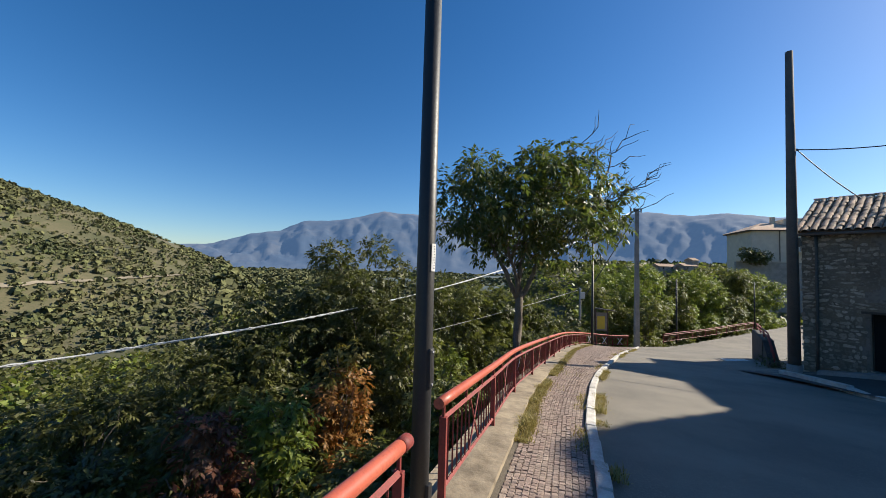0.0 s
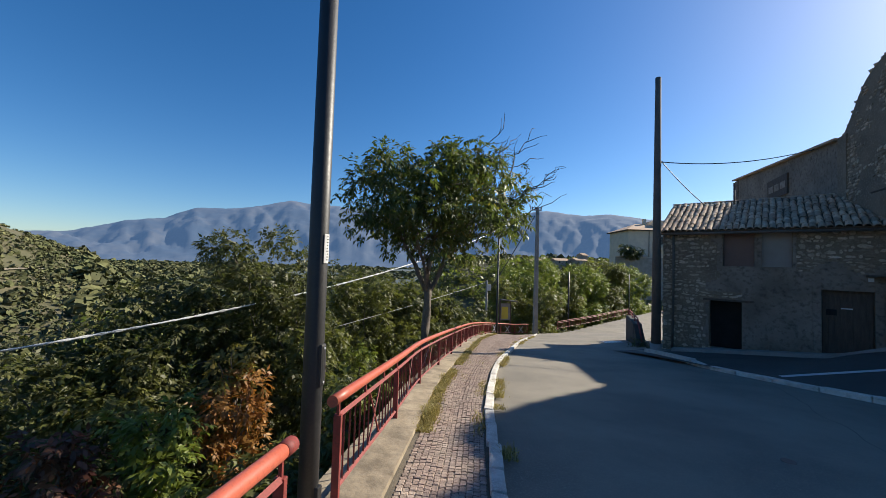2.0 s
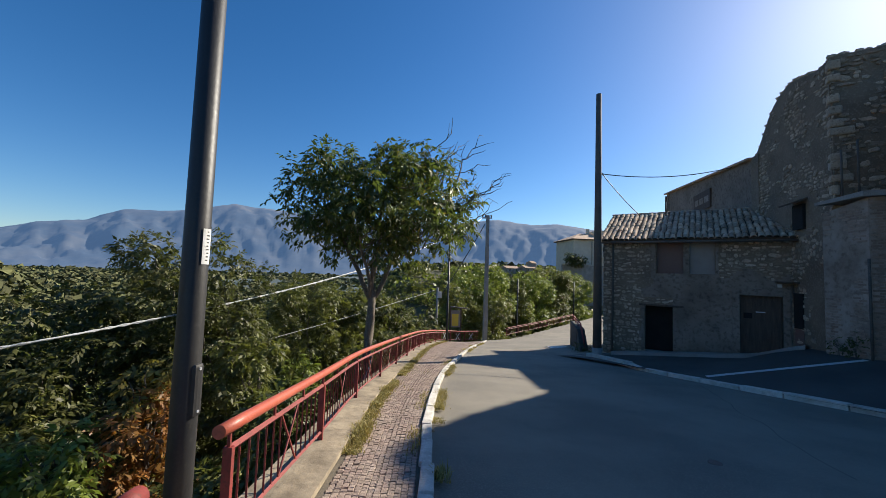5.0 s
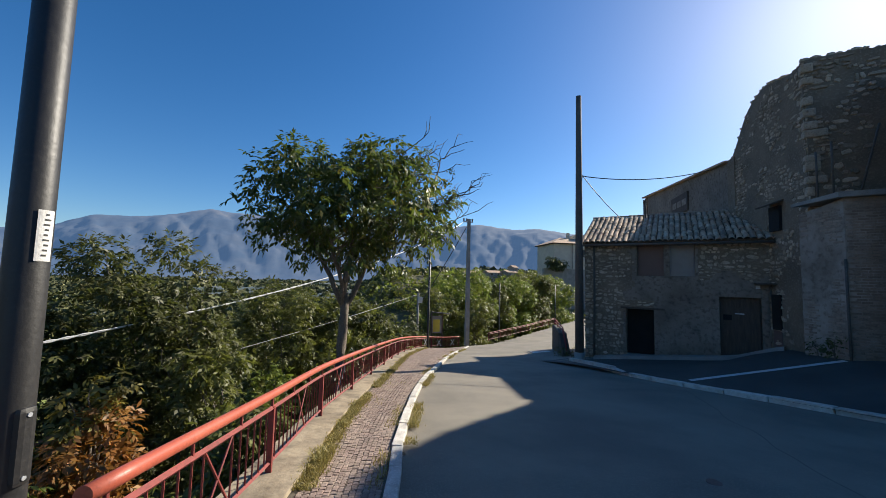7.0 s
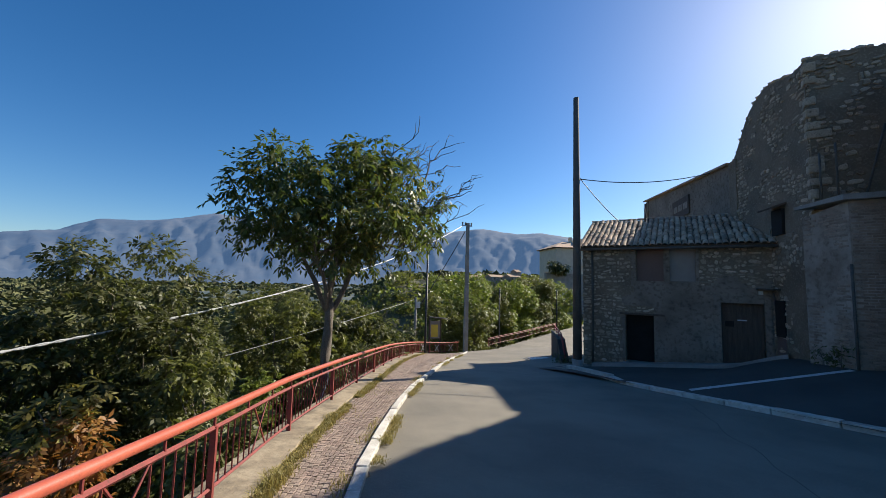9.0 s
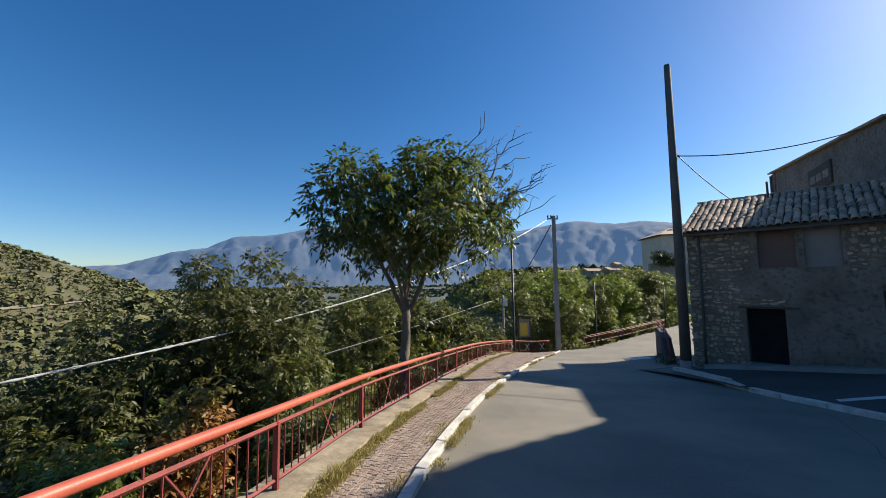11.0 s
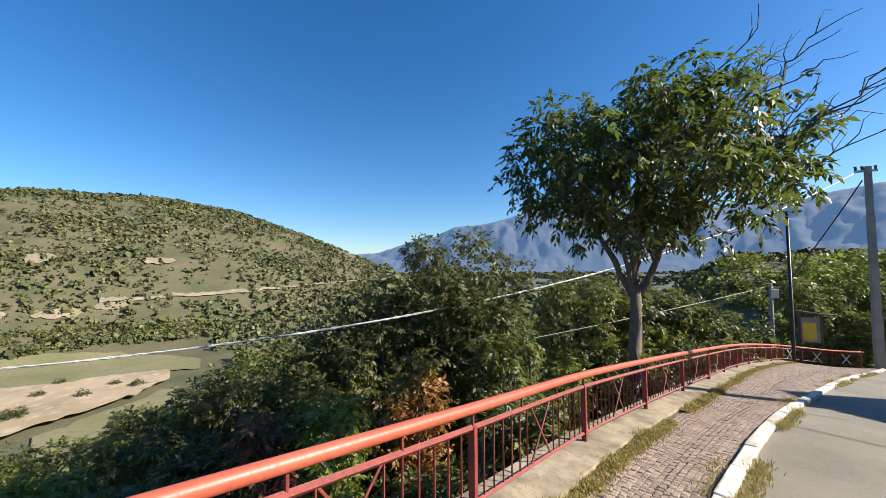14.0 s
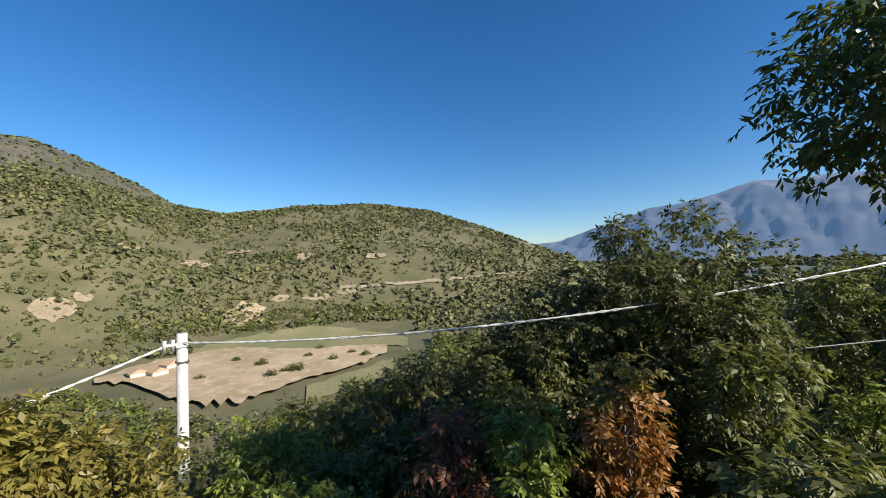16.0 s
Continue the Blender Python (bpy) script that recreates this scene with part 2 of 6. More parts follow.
def road_z(x, y):
    xx, yy = min(x, 10.5), min(y, 32)
    z = -0.335 - 0.10 * (yy - 7.7) - 0.057 * (xx - 2.04)
    if yy > 10:
        z -= 0.0013 * (yy - 10) ** 2
    if x > 10.7:
        z += 0.045 * min(x - 10.7, 8) * (1 - ease(16, 22, y)) + 0.10 * (1 - ease(14, 17, y))
    z += 0.42 * ease(11.4, 9.6, y) * min(1.0, max(0.0, (x - 10.8) / 3.6)) if y < 11.4 else 0
    return z


RA = np.array([(p.x, p.y) for p in RAIL])


def rail_side(x, y):
    """Signed distance from the railing's line, positive on the road's side."""
    d = np.hypot(RA[:, 0] - x, RA[:, 1] - y)
    i = int(np.argmin(d))
    j = min(i, len(RA) - 2)
    tx, ty = RA[j + 1] - RA[j]
    return math.copysign(d[i], (x - RA[j, 0]) * ty - (y - RA[j, 1]) * tx)


HILL_SKY = [(-180, 9), (-130, 11), (-100, 13.0), (-98.8, 13.1), (-94.6, 11.6), (-90.7, 9.9), (-86.4, 7.55), (-81, 6.6), (-72.5, 7.7), (-63, 8.3), (-53, 7.2), (-45.3, 4.8), (-38.7, 2.4), (-31.7, -0.6), (-27, -2.2), (180, -2.2)]
MOUNTAIN_SKY = [(-60, 0.5), (-45, 1.0), (-36.5, 2.2), (-33.5, 2.4), (-29.6, 4.0), (-25.7, 4.6), (-22.7, 6.15), (-18, 6.55), (-14, 7.55), (-11.5, 8.25), (-6, 8.0), (0, 7.7), (10, 7.4), (18.4, 7.3),
                (26, 8.3), (31, 7.55), (35, 7.65), (39, 6.9), (50, 6.0), (80, 3)]
FLOOR = -46.0


def far_z(az, r):
    """Height of the country by bearing and distance."""
    e = interp(az, HILL_SKY)
    rs = 760 - 160 * ease(-60, -30, az)
    top = 1.8 + rs * math.tan(radians(e))
    z = FLOOR
    if az < -27:
        top = FLOOR + (top - FLOOR) * ease(-25, -33, az)
        k = ease(255, 420, r) * 0.30 + ease(300, rs, r) * 0.70
        z = FLOOR + (top - FLOOR) * k
        if r > rs:
            z = top - (r - rs) * 0.25
        n = noise.noise((r * 0.012, az * 0.12, 3.0))
        z += n * 9 * ease(300, 500, r) * (1 - ease(rs - 150, rs, r))
    elif az < 60:
        z = FLOOR + (1.8 + 320 * math.tan(radians(0.35)) - FLOOR) * ease(120, 320, r) * ease(0, 14, az) - 40 * ease(340, 600, r) * ease(0, 14, az)
    return z


def land_z(x, y):
    r = math.hypot(x, y)
    az = math.degrees(math.atan2(x, y))
    u = rail_side(x, y) if -6 < y < 60 else (1 if x > -1.6 else -1) * 5
    if y >= 26:
        u = min(u, (x - 8.3) * 0.8) if y < 33 else (x - 14 - (y - 33) * 1.0) * 0.75
        if y >= 33:
            u = (x * 0.57 - y * 0.82 + 17.3)
    if y < -4:
        u = x + 1.6
    near = road_z(x, y) - 0.30
    if u < 0:
        near = near - 1.1 * ease(0, 0.35, -u) - 0.55 * max(0, -u - 0.3)
    near = max(near, FLOOR)
    if az > 60 or az < -125 or y < -4 and x > 0:
        return max(near, -6)
    if u > 0 and r < 110:
        return near
    k = ease(60, 130, r)
    return near * (1 - k) + far_z(az, r) * k

# ---- ground, hills, mountains ----
LAND = surface("scrub_ground", (0.080, 0.082, 0.034), (0.150, 0.126, 0.068), (0.060, 0.068, 0.026), 0.035, 1.2, 0.95, bump=0)
FIELD = surface("mown_field", (0.43, 0.32, 0.205), (0.26, 0.205, 0.11), (0.50, 0.40, 0.28), 0.035, 0.22, 0.95, bump=0)
MEADOW = surface("green_meadow", (0.165, 0.165, 0.070), (0.24, 0.205, 0.105), (0.13, 0.14, 0.05), 0.04, 0.6, 0.95, bump=0)
SCREE = surface("bare_scree", (0.33, 0.255, 0.175), (0.24, 0.19, 0.12), (0.12, 0.11, 0.06), 0.08, 0.7, 0.95, bump=0)
TRACK = surface("chalk_track", (0.30, 0.250, 0.180), (0.20, 0.17, 0.115), None, 0.1, 1.0, 0.95, bump=0)


def polar_sheet(rings, bearings, height):
    verts, faces = [], []
    n = len(bearings)
    for r in rings:
        for b in bearings:
            x, y = r * math.sin(radians(b)), r * math.cos(radians(b))
            verts.append((x, y, height(x, y)))
    for i in range(len(rings) - 1):
        for j in range(n - 1):
            a = i * n + j
            faces.append((a, a + 1, a + n + 1, a + n))
    return verts, faces


rings = [0.01] + [0.7 * k for k in range(1, 45)] + [31.5 * 1.075 ** k for k in range(1, 66)]
bearings = [-180 + 3 * k for k in range(20)] + [-120 + 1.5 * k for k in range(121)] + [63 + 3 * k for k in range(40)]
v, f = polar_sheet(rings, bearings, land_z)
ground = part("ground", mesh_of("ground", v, f, LAND, True))
tagged(ground, "scrubby valley ground falling away from the lane to far hills", "ground", kind="structure")

# fields on the valley floor, and the pale track along the hillside
def country_patch(name, outline, material, label, lift=0.9, cells=16, edge=9.0):
    """A patch laid on the land; outline gives inner and outer distance by bearing."""
    verts, faces = [], []
    fine = []
    for (b0, p0, q0), (b1, p1, q1) in zip(outline, outline[1:]):
        for k in range(5):
            t = k / 5
            b = b0 + (b1 - b0) * t
            fine.append((b, p0 + (p1 - p0) * t + edge * noise.noise((b * 1.3, 0, 0)), q0 + (q1 - q0) * t + edge * noise.noise((b * 1.1, 7, 0))))
    outline = fine + [outline[-1]]
    for i, (b, r0, r1) in enumerate(outline):
        for k in range(cells + 1):
            r = r0 + (r1 - r0) * k / cells
            x, y = r * math.sin(radians(b)), r * math.cos(radians(b))
            verts.append((x, y, land_z(x, y) + lift))
    n = cells + 1
    for i in range(len(outline) - 1):
        for k in range(cells):
            a = i * n + k
            faces.append((a, a + 1, a + n + 1, a + n))
    ob = part(name, mesh_of(name, verts, faces, material, True))
    return tagged(ob, label, "field", kind="structure")


country_patch("field", [(-93, 215, 222), (-90, 205, 236), (-86, 168, 246), (-82, 154, 252), (-78, 150, 247), (-74, 157, 232), (-70, 168, 225), (-66, 172, 222), (-62, 185, 222), (-59, 200, 216)], FIELD, "bare tan mown field on the valley floor", 1.6)
country_patch("meadow", [(-84, 256, 268), (-80, 250, 275), (-75, 238, 282), (-70, 229, 286), (-65, 226, 276), (-60, 222, 262), (-56, 218, 240)], MEADOW, "green meadow strip beside the bare field", 0.5)
country_patch("meadow", [(-70, 140, 160), (-66, 146, 168), (-62, 150, 178), (-58, 160, 190)], MEADOW, "green meadow strip beside the bare field", 0.5)
country_patch("field", [(-80.5, 300, 318), (-79, 296, 330), (-77, 300, 328), (-75.5, 306, 316)], FIELD, "small tan field between the woods", 0.8, 6)


def hill_distance(b, el):
    """Distance along a bearing at which the hillside shows at an elevation."""
    r = 265
    while r < 760:
        z = land_z(r * math.sin(radians(b)), r * math.cos(radians(b)))
        if math.degrees(math.atan2(z - 1.8, r)) > el:
            while r > 240 and math.degrees(math.atan2(land_z(r * math.sin(radians(b)), r * math.cos(radians(b))) - 1.8, r)) > el:
                r -= 0.2
            return r
        r += 3
    return 700


def hill_track(name, stops, width, material, label):
    out = []
    for k in range(60):
        b = stops[0][0] + (stops[-1][0] - stops[0][0]) * k / 59
        r = hill_distance(b, interp(b, stops)) + 3 * noise.noise((b * 0.5, 0, 0))
        w = width * (0.6 + 1.2 * abs(noise.noise((b * 0.9, 5, 0))))
        out.append((b, r, r + w))
    return country_patch(name, out, material, label, 1.2, 3, 0.5)


hill_track("track", [(-66, -3.9), (-60, -3.6), (-56, -3.5), (-50, -3.2), (-44, -2.6), (-38, -2.1), (-34, -1.9)], 5, TRACK, "pale unpaved track across the wooded hillside")
for b, el, w, h in ((-96.5, -3.9, 1.9, 9), (-94.2, -2.9, 0.8, 4), (-74, -4.6, 1.3, 4), (-69, -4.7, 2.2, 5), (-65, -4.2, 1.5, 4), (-58, 2.9, 1.5, 6), (-66, 3.2, 1.6, 5), (-71, 1.2, 1.4, 9), (-61, 1.0, 1.8, 6), (-53, 2.2, 1.4, 5), (-84, 0.5, 1.8, 7), (-90, 2.5, 1.6, 6), (-79, 2.0, 1.5, 5)):
    rc = hill_distance(b, el)
    rows = []
    for k in range(9):
        t = -1 + 2 * k / 8
        q = h * math.sqrt(max(0.0, 1 - t * t)) + 0.3
        rows.append((b + t * w, rc - q, rc + q))
    country_patch("bare_scree", rows, SCREE, "bare pale scree among the hillside scrub", 0.9, 4, 5.0)

HEATH = surface("grey_heath", (0.062, 0.062, 0.046), (0.120, 0.104, 0.078), (0.042, 0.050, 0.028), 0.03, 0.5, 0.95, bump=0)
country_patch("heath", [(-112, 500, 775), (-106, 500, 775), (-100, 505, 775), (-95, 515, 775), (-90, 535, 775), (-86, 580, 772), (-83, 680, 765)], HEATH, "dark grey heath on the high peak", 2.6, 40, 34.0)

# mountains, far beyond the valley; blue haze is put into base colour and emission
MOUNTAIN = bpy.data.materials.new("hazed_far_mountain")
MOUNTAIN.use_nodes = True
nt = MOUNTAIN.node_tree
hazed_rock = mix_rgb(nt, ramp(nt, tex_noise(nt, 0.0035, 8, 0.65), 0.42, 0.62), (0.020, 0.032, 0.048), (0.062, 0.064, 0.066))
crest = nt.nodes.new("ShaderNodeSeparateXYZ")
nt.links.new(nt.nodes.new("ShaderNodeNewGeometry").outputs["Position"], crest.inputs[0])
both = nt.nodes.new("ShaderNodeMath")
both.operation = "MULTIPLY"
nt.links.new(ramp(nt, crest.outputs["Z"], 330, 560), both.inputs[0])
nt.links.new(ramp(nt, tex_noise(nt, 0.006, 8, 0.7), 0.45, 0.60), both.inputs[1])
hazed_rock = mix_rgb(nt, both.outputs[0], hazed_rock, (0.090, 0.084, 0.078))
nt.links.new(hazed_rock, nt.nodes["Principled BSDF"].inputs["Base Color"])
nt.nodes["Principled BSDF"].inputs["Roughness"].default_value = 1.0
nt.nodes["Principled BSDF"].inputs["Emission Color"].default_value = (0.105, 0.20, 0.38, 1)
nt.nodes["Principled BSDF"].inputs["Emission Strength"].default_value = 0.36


PLAIN = bpy.data.materials.new("hazed_far_plain")
PLAIN.use_nodes = True
nt = PLAIN.node_tree
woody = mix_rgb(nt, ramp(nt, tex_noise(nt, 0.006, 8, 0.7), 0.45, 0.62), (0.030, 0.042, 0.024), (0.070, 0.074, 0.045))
nt.links.new(woody, nt.nodes["Principled BSDF"].inputs["Base Color"])
nt.nodes["Principled BSDF"].inputs["Roughness"].default_value = 1.0
# faint blue emission stands for the haze over the plain
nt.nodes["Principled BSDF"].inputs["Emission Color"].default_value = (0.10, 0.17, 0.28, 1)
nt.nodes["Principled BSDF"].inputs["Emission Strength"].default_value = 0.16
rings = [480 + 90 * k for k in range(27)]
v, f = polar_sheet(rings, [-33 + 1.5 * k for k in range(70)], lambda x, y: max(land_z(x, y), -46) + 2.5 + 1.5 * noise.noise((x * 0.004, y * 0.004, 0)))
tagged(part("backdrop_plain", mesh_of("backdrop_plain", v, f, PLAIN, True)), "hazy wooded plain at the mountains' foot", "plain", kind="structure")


def mountain_z(x, y):
    r, az = math.hypot(x, y), math.degrees(math.atan2(x, y))
    e = interp(az, MOUNTAIN_SKY)
    top = 4150 * math.tan(radians(e))
    k = ease(2750, 4150, r) if r <= 4150 else 1 - (r - 4150) / 900
    k = k * 0.55 + 0.45 * min(1, max(0, (r - 2750) / 1400)) if r <= 4150 else k
    rid = 1 - abs(noise.noise((az * 0.11 + 0.02 * noise.noise((r * 0.004, az * 0.2, 0)), r * 0.00045, 1.0))) * 2
    fine = noise.fractal((az * 0.5, r * 0.003, 2.0), 0.9, 2.0, 5)
    mid = 4 * k * (1 - k)
    return FLOOR - 4 + (top - FLOOR) * k + mid * (rid * 24 + fine * 40) + k * fine * 9


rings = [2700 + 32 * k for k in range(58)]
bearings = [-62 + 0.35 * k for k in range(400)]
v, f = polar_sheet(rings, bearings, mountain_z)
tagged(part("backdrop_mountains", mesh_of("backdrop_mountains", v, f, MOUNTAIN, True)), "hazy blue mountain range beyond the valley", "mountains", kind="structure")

# ---- lane ----
def strip(name, line, cols, material, label, category, skip=lambda x, y: False):
    """A strip along a line; cols are (offset to the right, height above the road)."""
    verts, faces = [], []
    n = len(cols)
    for i, p in enumerate(line):
        d = (line[min(i + 1, len(line) - 1)] - line[max(i - 1, 0)]).normalized()
        s = Vector((d.y, -d.x, 0))
        for off, up in cols:
            q = p + s * off
            verts.append((q.x, q.y, road_z(q.x, q.y) + up))
    for i in range(len(line) - 1):
        for k in range(n - 1):
            a = i * n + k
            faces.append((a, a + 1, a + n + 1, a + n))
    ob = part(name, mesh_of(name, verts, faces, material))
    return tagged(ob, label, category, kind="structure")


def grid_sheet(xs, ys, keep, height):
    verts, faces, idx = [], [], {}
    for i in range(len(xs) - 1):
        for j in range(len(ys) - 1):
            if keep((xs[i] + xs[i + 1]) / 2, (ys[j] + ys[j + 1]) / 2):
                q = []
                for a, b in ((i, j), (i + 1, j), (i + 1, j + 1), (i, j + 1)):
                    if (a, b) not in idx:
                        idx[a, b] = len(verts)
                        verts.append((xs[a], ys[b], height(xs[a], ys[b])))
                    q.append(idx[a, b])
                faces.append(q)
    return verts, faces


KA = np.array([(p.x, p.y) for p in KERB_LINE])


def kerb_side(x, y):
    d = np.hypot(KA[:, 0] - x, KA[:, 1] - y)
    i = min(int(np.argmin(d)), len(KA) - 2)
    tx, ty = KA[i + 1] - KA[i]
    return math.copysign(d.min(), (x - KA[i, 0]) * ty - (y - KA[i, 1]) * tx)


def on_lane(x, y):
    if y > 28:
        return x * 0.57 - y * 0.82 + 16.6 > 0 and x > 12 or (x > 11.2 and y < 33 and x * 0.57 - y * 0.82 + 16.6 > 0)
    if y < -2:
        return x > -0.9
    return kerb_side(x, y) > -0.12


v, f = grid_sheet([-1 + 0.33 * k for k in range(140)], [-14 + 0.33 * k for k in range(190)], lambda x, y: on_lane(x, y) and (x < 10.75 or y > 14.6), road_z)
tagged(part("road", mesh_of("road", v, f, ASPHALT, True)), "worn grey asphalt lane bending downhill past the house", "road", kind="structure")
v, f = grid_sheet([10.4 + 0.4 * k for k in range(50)], [-14 + 0.4 * k for k in range(76)], lambda x, y: y < 16.4, lambda x, y: road_z(max(x, 10.71), y))
tagged(part("forecourt", mesh_of("forecourt", v, f, ASPHALT_DARK, True)), "dark asphalt forecourt in front of the old house", "forecourt", kind="structure")

# pavement bed, concrete kerb under the railing, retaining wall
strip("pavement", RAIL, [(-0.30, -1.9), (-0.22, 0.075), (0.0, 0.082), (0.28, 0.075), (0.285, 0.035)], CONCRETE, "worn concrete kerb and retaining wall under the railing", "kerb wall")


def bed_strip():
    verts, faces = [], []
    for i in range(len(KERB_LINE)):
        k = KERB_LINE[i]
        j = int(np.argmin(np.hypot(RA[:, 0] - k.x, RA[:, 1] - k.y)))
        a = Vector((RA[j, 0], RA[j, 1], 0))
        for t in range(7):
            q = a.lerp(k, t / 6)
            verts.append((q.x, q.y, road_z(q.x, q.y) + 0.0235))
    for i in range(len(KERB_LINE) - 1):
        for t in range(6):
            a = i * 7 + t
            faces.append((a, a + 1, a + 8, a + 7))
    return mesh_of("pavement_bed", verts, faces, JOINT)


bed = tagged(part("pavement_bed", bed_strip()), "sandy bed of the narrow cobbled pavement", "pavement", kind="structure")

# ---- old stone house ----
HA, HD, HN = Vector((12.45, 15.57, 0)), Vector((0.61, -0.79, 0)).normalized(), Vector((0.79, 0.61, 0)).normalized()
HM = Matrix(((HD.x, HN.x, 0, HA.x), (HD.y, HN.y, 0, HA.y), (0, 0, 1, 0), (0, 0, 0, 1)))      # s along the front, w into the house, z


def wall_with_holes(s0, s1, z0, z1, w0, w1, holes):
    """A thick wall in house axes with openings cut right through."""
    bm = bmesh.new()
    ss = sorted({s0, s1, *[h[0] for h in holes], *[h[1] for h in holes]})
    zs = sorted({z0, z1, *[h[2] for h in holes], *[h[3] for h in holes]})
    solid = lambda i, j: 0 <= i < len(ss) - 1 and 0 <= j < len(zs) - 1 and not any(h[0] <= ss[i] and ss[i + 1] <= h[1] and h[2] <= zs[j] and zs[j + 1] <= h[3] for h in holes)
    face = lambda pts: bm.faces.new([bm.verts.new(p) for p in pts])
    for i in range(len(ss) - 1):
        for j in range(len(zs) - 1):
            if solid(i, j):
                a, b, c, d = ss[i], ss[i + 1], zs[j], zs[j + 1]
                face(((a, w0, c), (b, w0, c), (b, w0, d), (a, w0, d)))
                face(((a, w1, d), (b, w1, d), (b, w1, c), (a, w1, c)))
                if not solid(i - 1, j):
                    face(((a, w0, c), (a, w0, d), (a, w1, d), (a, w1, c)))
                if not solid(i + 1, j):
                    face(((b, w0, d), (b, w0, c), (b, w1, c), (b, w1, d)))
                if not solid(i, j - 1):
                    face(((a, w0, c), (a, w1, c), (b, w1, c), (b, w0, c)))
                if not solid(i, j + 1):
                    face(((b, w0, d), (b, w1, d), (a, w1, d), (a, w0, d)))
    bmesh.ops.remove_doubles(bm, verts=bm.verts[:], dist=0.001)
    return bm


def rubble(place, u0, u1, v0, v1, size, keep, seed, proud=0.03, flat=0.65):
    """Irregular stones, each its own island, on a surface given by place(u, v, out)."""
    g = random.Random(seed)
    verts, faces = [], []
    v = v0
    while v < v1:
        h = size * flat * g.uniform(0.55, 1.35)
        u = u0 - g.random() * size
        while u < u1:
            w = size * g.uniform(0.4, 1.0) * g.choice((0.8, 1.0, 1.0, 1.9))
            cu, cv = u + w / 2, v + h / 2 + g.uniform(-0.34, 0.34) * h
            if u0 < cu < u1 and keep(cu, cv) and g.random() < 0.93:
                n, b = g.choice((5, 6, 7)), len(verts)
                hh = h * g.uniform(0.6, 1.15)
                tilt = g.uniform(-0.22, 0.22)
                out = proud * g.uniform(0.1, 1.3)
                a0 = g.random() * 6.3
                ring = []
                for k in range(n):
                    a = a0 + 2 * math.pi * (k + g.uniform(-0.28, 0.28)) / n
                    rr = 0.47 * g.uniform(0.78, 1.10)
                    ca, sa = math.cos(a), math.sin(a)
                    q = max(abs(ca), abs(sa)) ** 0.55
                    px, py = ca / q * rr * w, sa / q * rr * hh
                    ring.append((px - py * tilt, py + px * tilt))
                for s, o in ((1.0, -0.02), (0.95, out * 0.6), (0.74, out)):
                    verts += [place(cu + x * s, cv + y * s, o) for x, y in ring]
                for lv in (0, 1):
                    for k in range(n):
                        i, j = b + lv * n + k, b + lv * n + (k + 1) % n
                        faces.append((i, j, j + n, i + n))
                faces.append(tuple(range(b + 2 * n, b + 3 * n)))
            u += w * 1.03
        v += h * 1.02
    return verts, faces


house = thing("stone_house", "old two-storey rubble stone house with boarded openings and a tiled roof", "house")
house.matrix_world = HM
DOOR, WINDOW, GATE = (1.66, 2.68, -1.18, 0.72), (2.10, 4.12, 2.12, 3.42), (4.86, 6.10, -0.85, 1.36)
part("wall", wall_with_holes(0, 6.6, -2.2, 3.5, 0, 0.5, [DOOR, WINDOW, GATE]), MORTAR, house, "rubble front patched with grey cement render")
part("wall", boxed(0, 0.5, 0.5, 5.0, -2.2, 3.5), MORTAR, house)
part("wall", boxed(0, 6.6, 5.0, 5.5, -2.2, 3.9), MORTAR, house)
bm = bmesh.new()
g = [bm.verts.new(p) for p in ((0.0, 0, 3.5), (0.0, 3.0, 5.0), (0.0, 5.5, 3.9), (0.5, 0, 3.5), (0.5, 3.0, 5.0), (0.5, 5.5, 3.9))]
for q in ((0, 1, 2), (5, 4, 3), (0, 3, 4, 1), (1, 4, 5, 2), (2, 5, 3, 0)):
    bm.faces.new([g[i] for i in q])
part("gable", bm, MORTAR, house)


def in_hole(u, v, m=0.1):
    return any(h[0] - m < u < h[1] + m and h[2] - m < v < h[3] + m for h in (DOOR, WINDOW, GATE))


def bare_stone(u, v):
    """Where the render has fallen, or never was."""
    if in_hole(u, v):
        return False
    if u < 1.7 + 0.25 * math.sin(v * 3):
        return True
    if u > 4.25 and v > 2.15 + 0.2 * math.sin(u * 4):
        return True
    return 1.4 < u < 2.7 and 0.8 < v < 1.05


v, f = rubble(lambda a, b, o: (a, -o, b), 0.02, 6.6, -1.7, 3.45, 0.24, bare_stone, 4, 0.035)
tagged(part("stonework", mesh_of("stonework", v, f, STONE), None, house, "uneven pale limestone rubble"), kind="stuff")
v, f = rubble(lambda a, b, o: (-o, a, b), 0.02, 5.4, -1.9, 3.4, 0.26, lambda a, b: True, 5, 0.035)
tagged(part("stonework", mesh_of("stonework", v, f, STONE), None, house, "uneven pale limestone rubble"), kind="stuff")


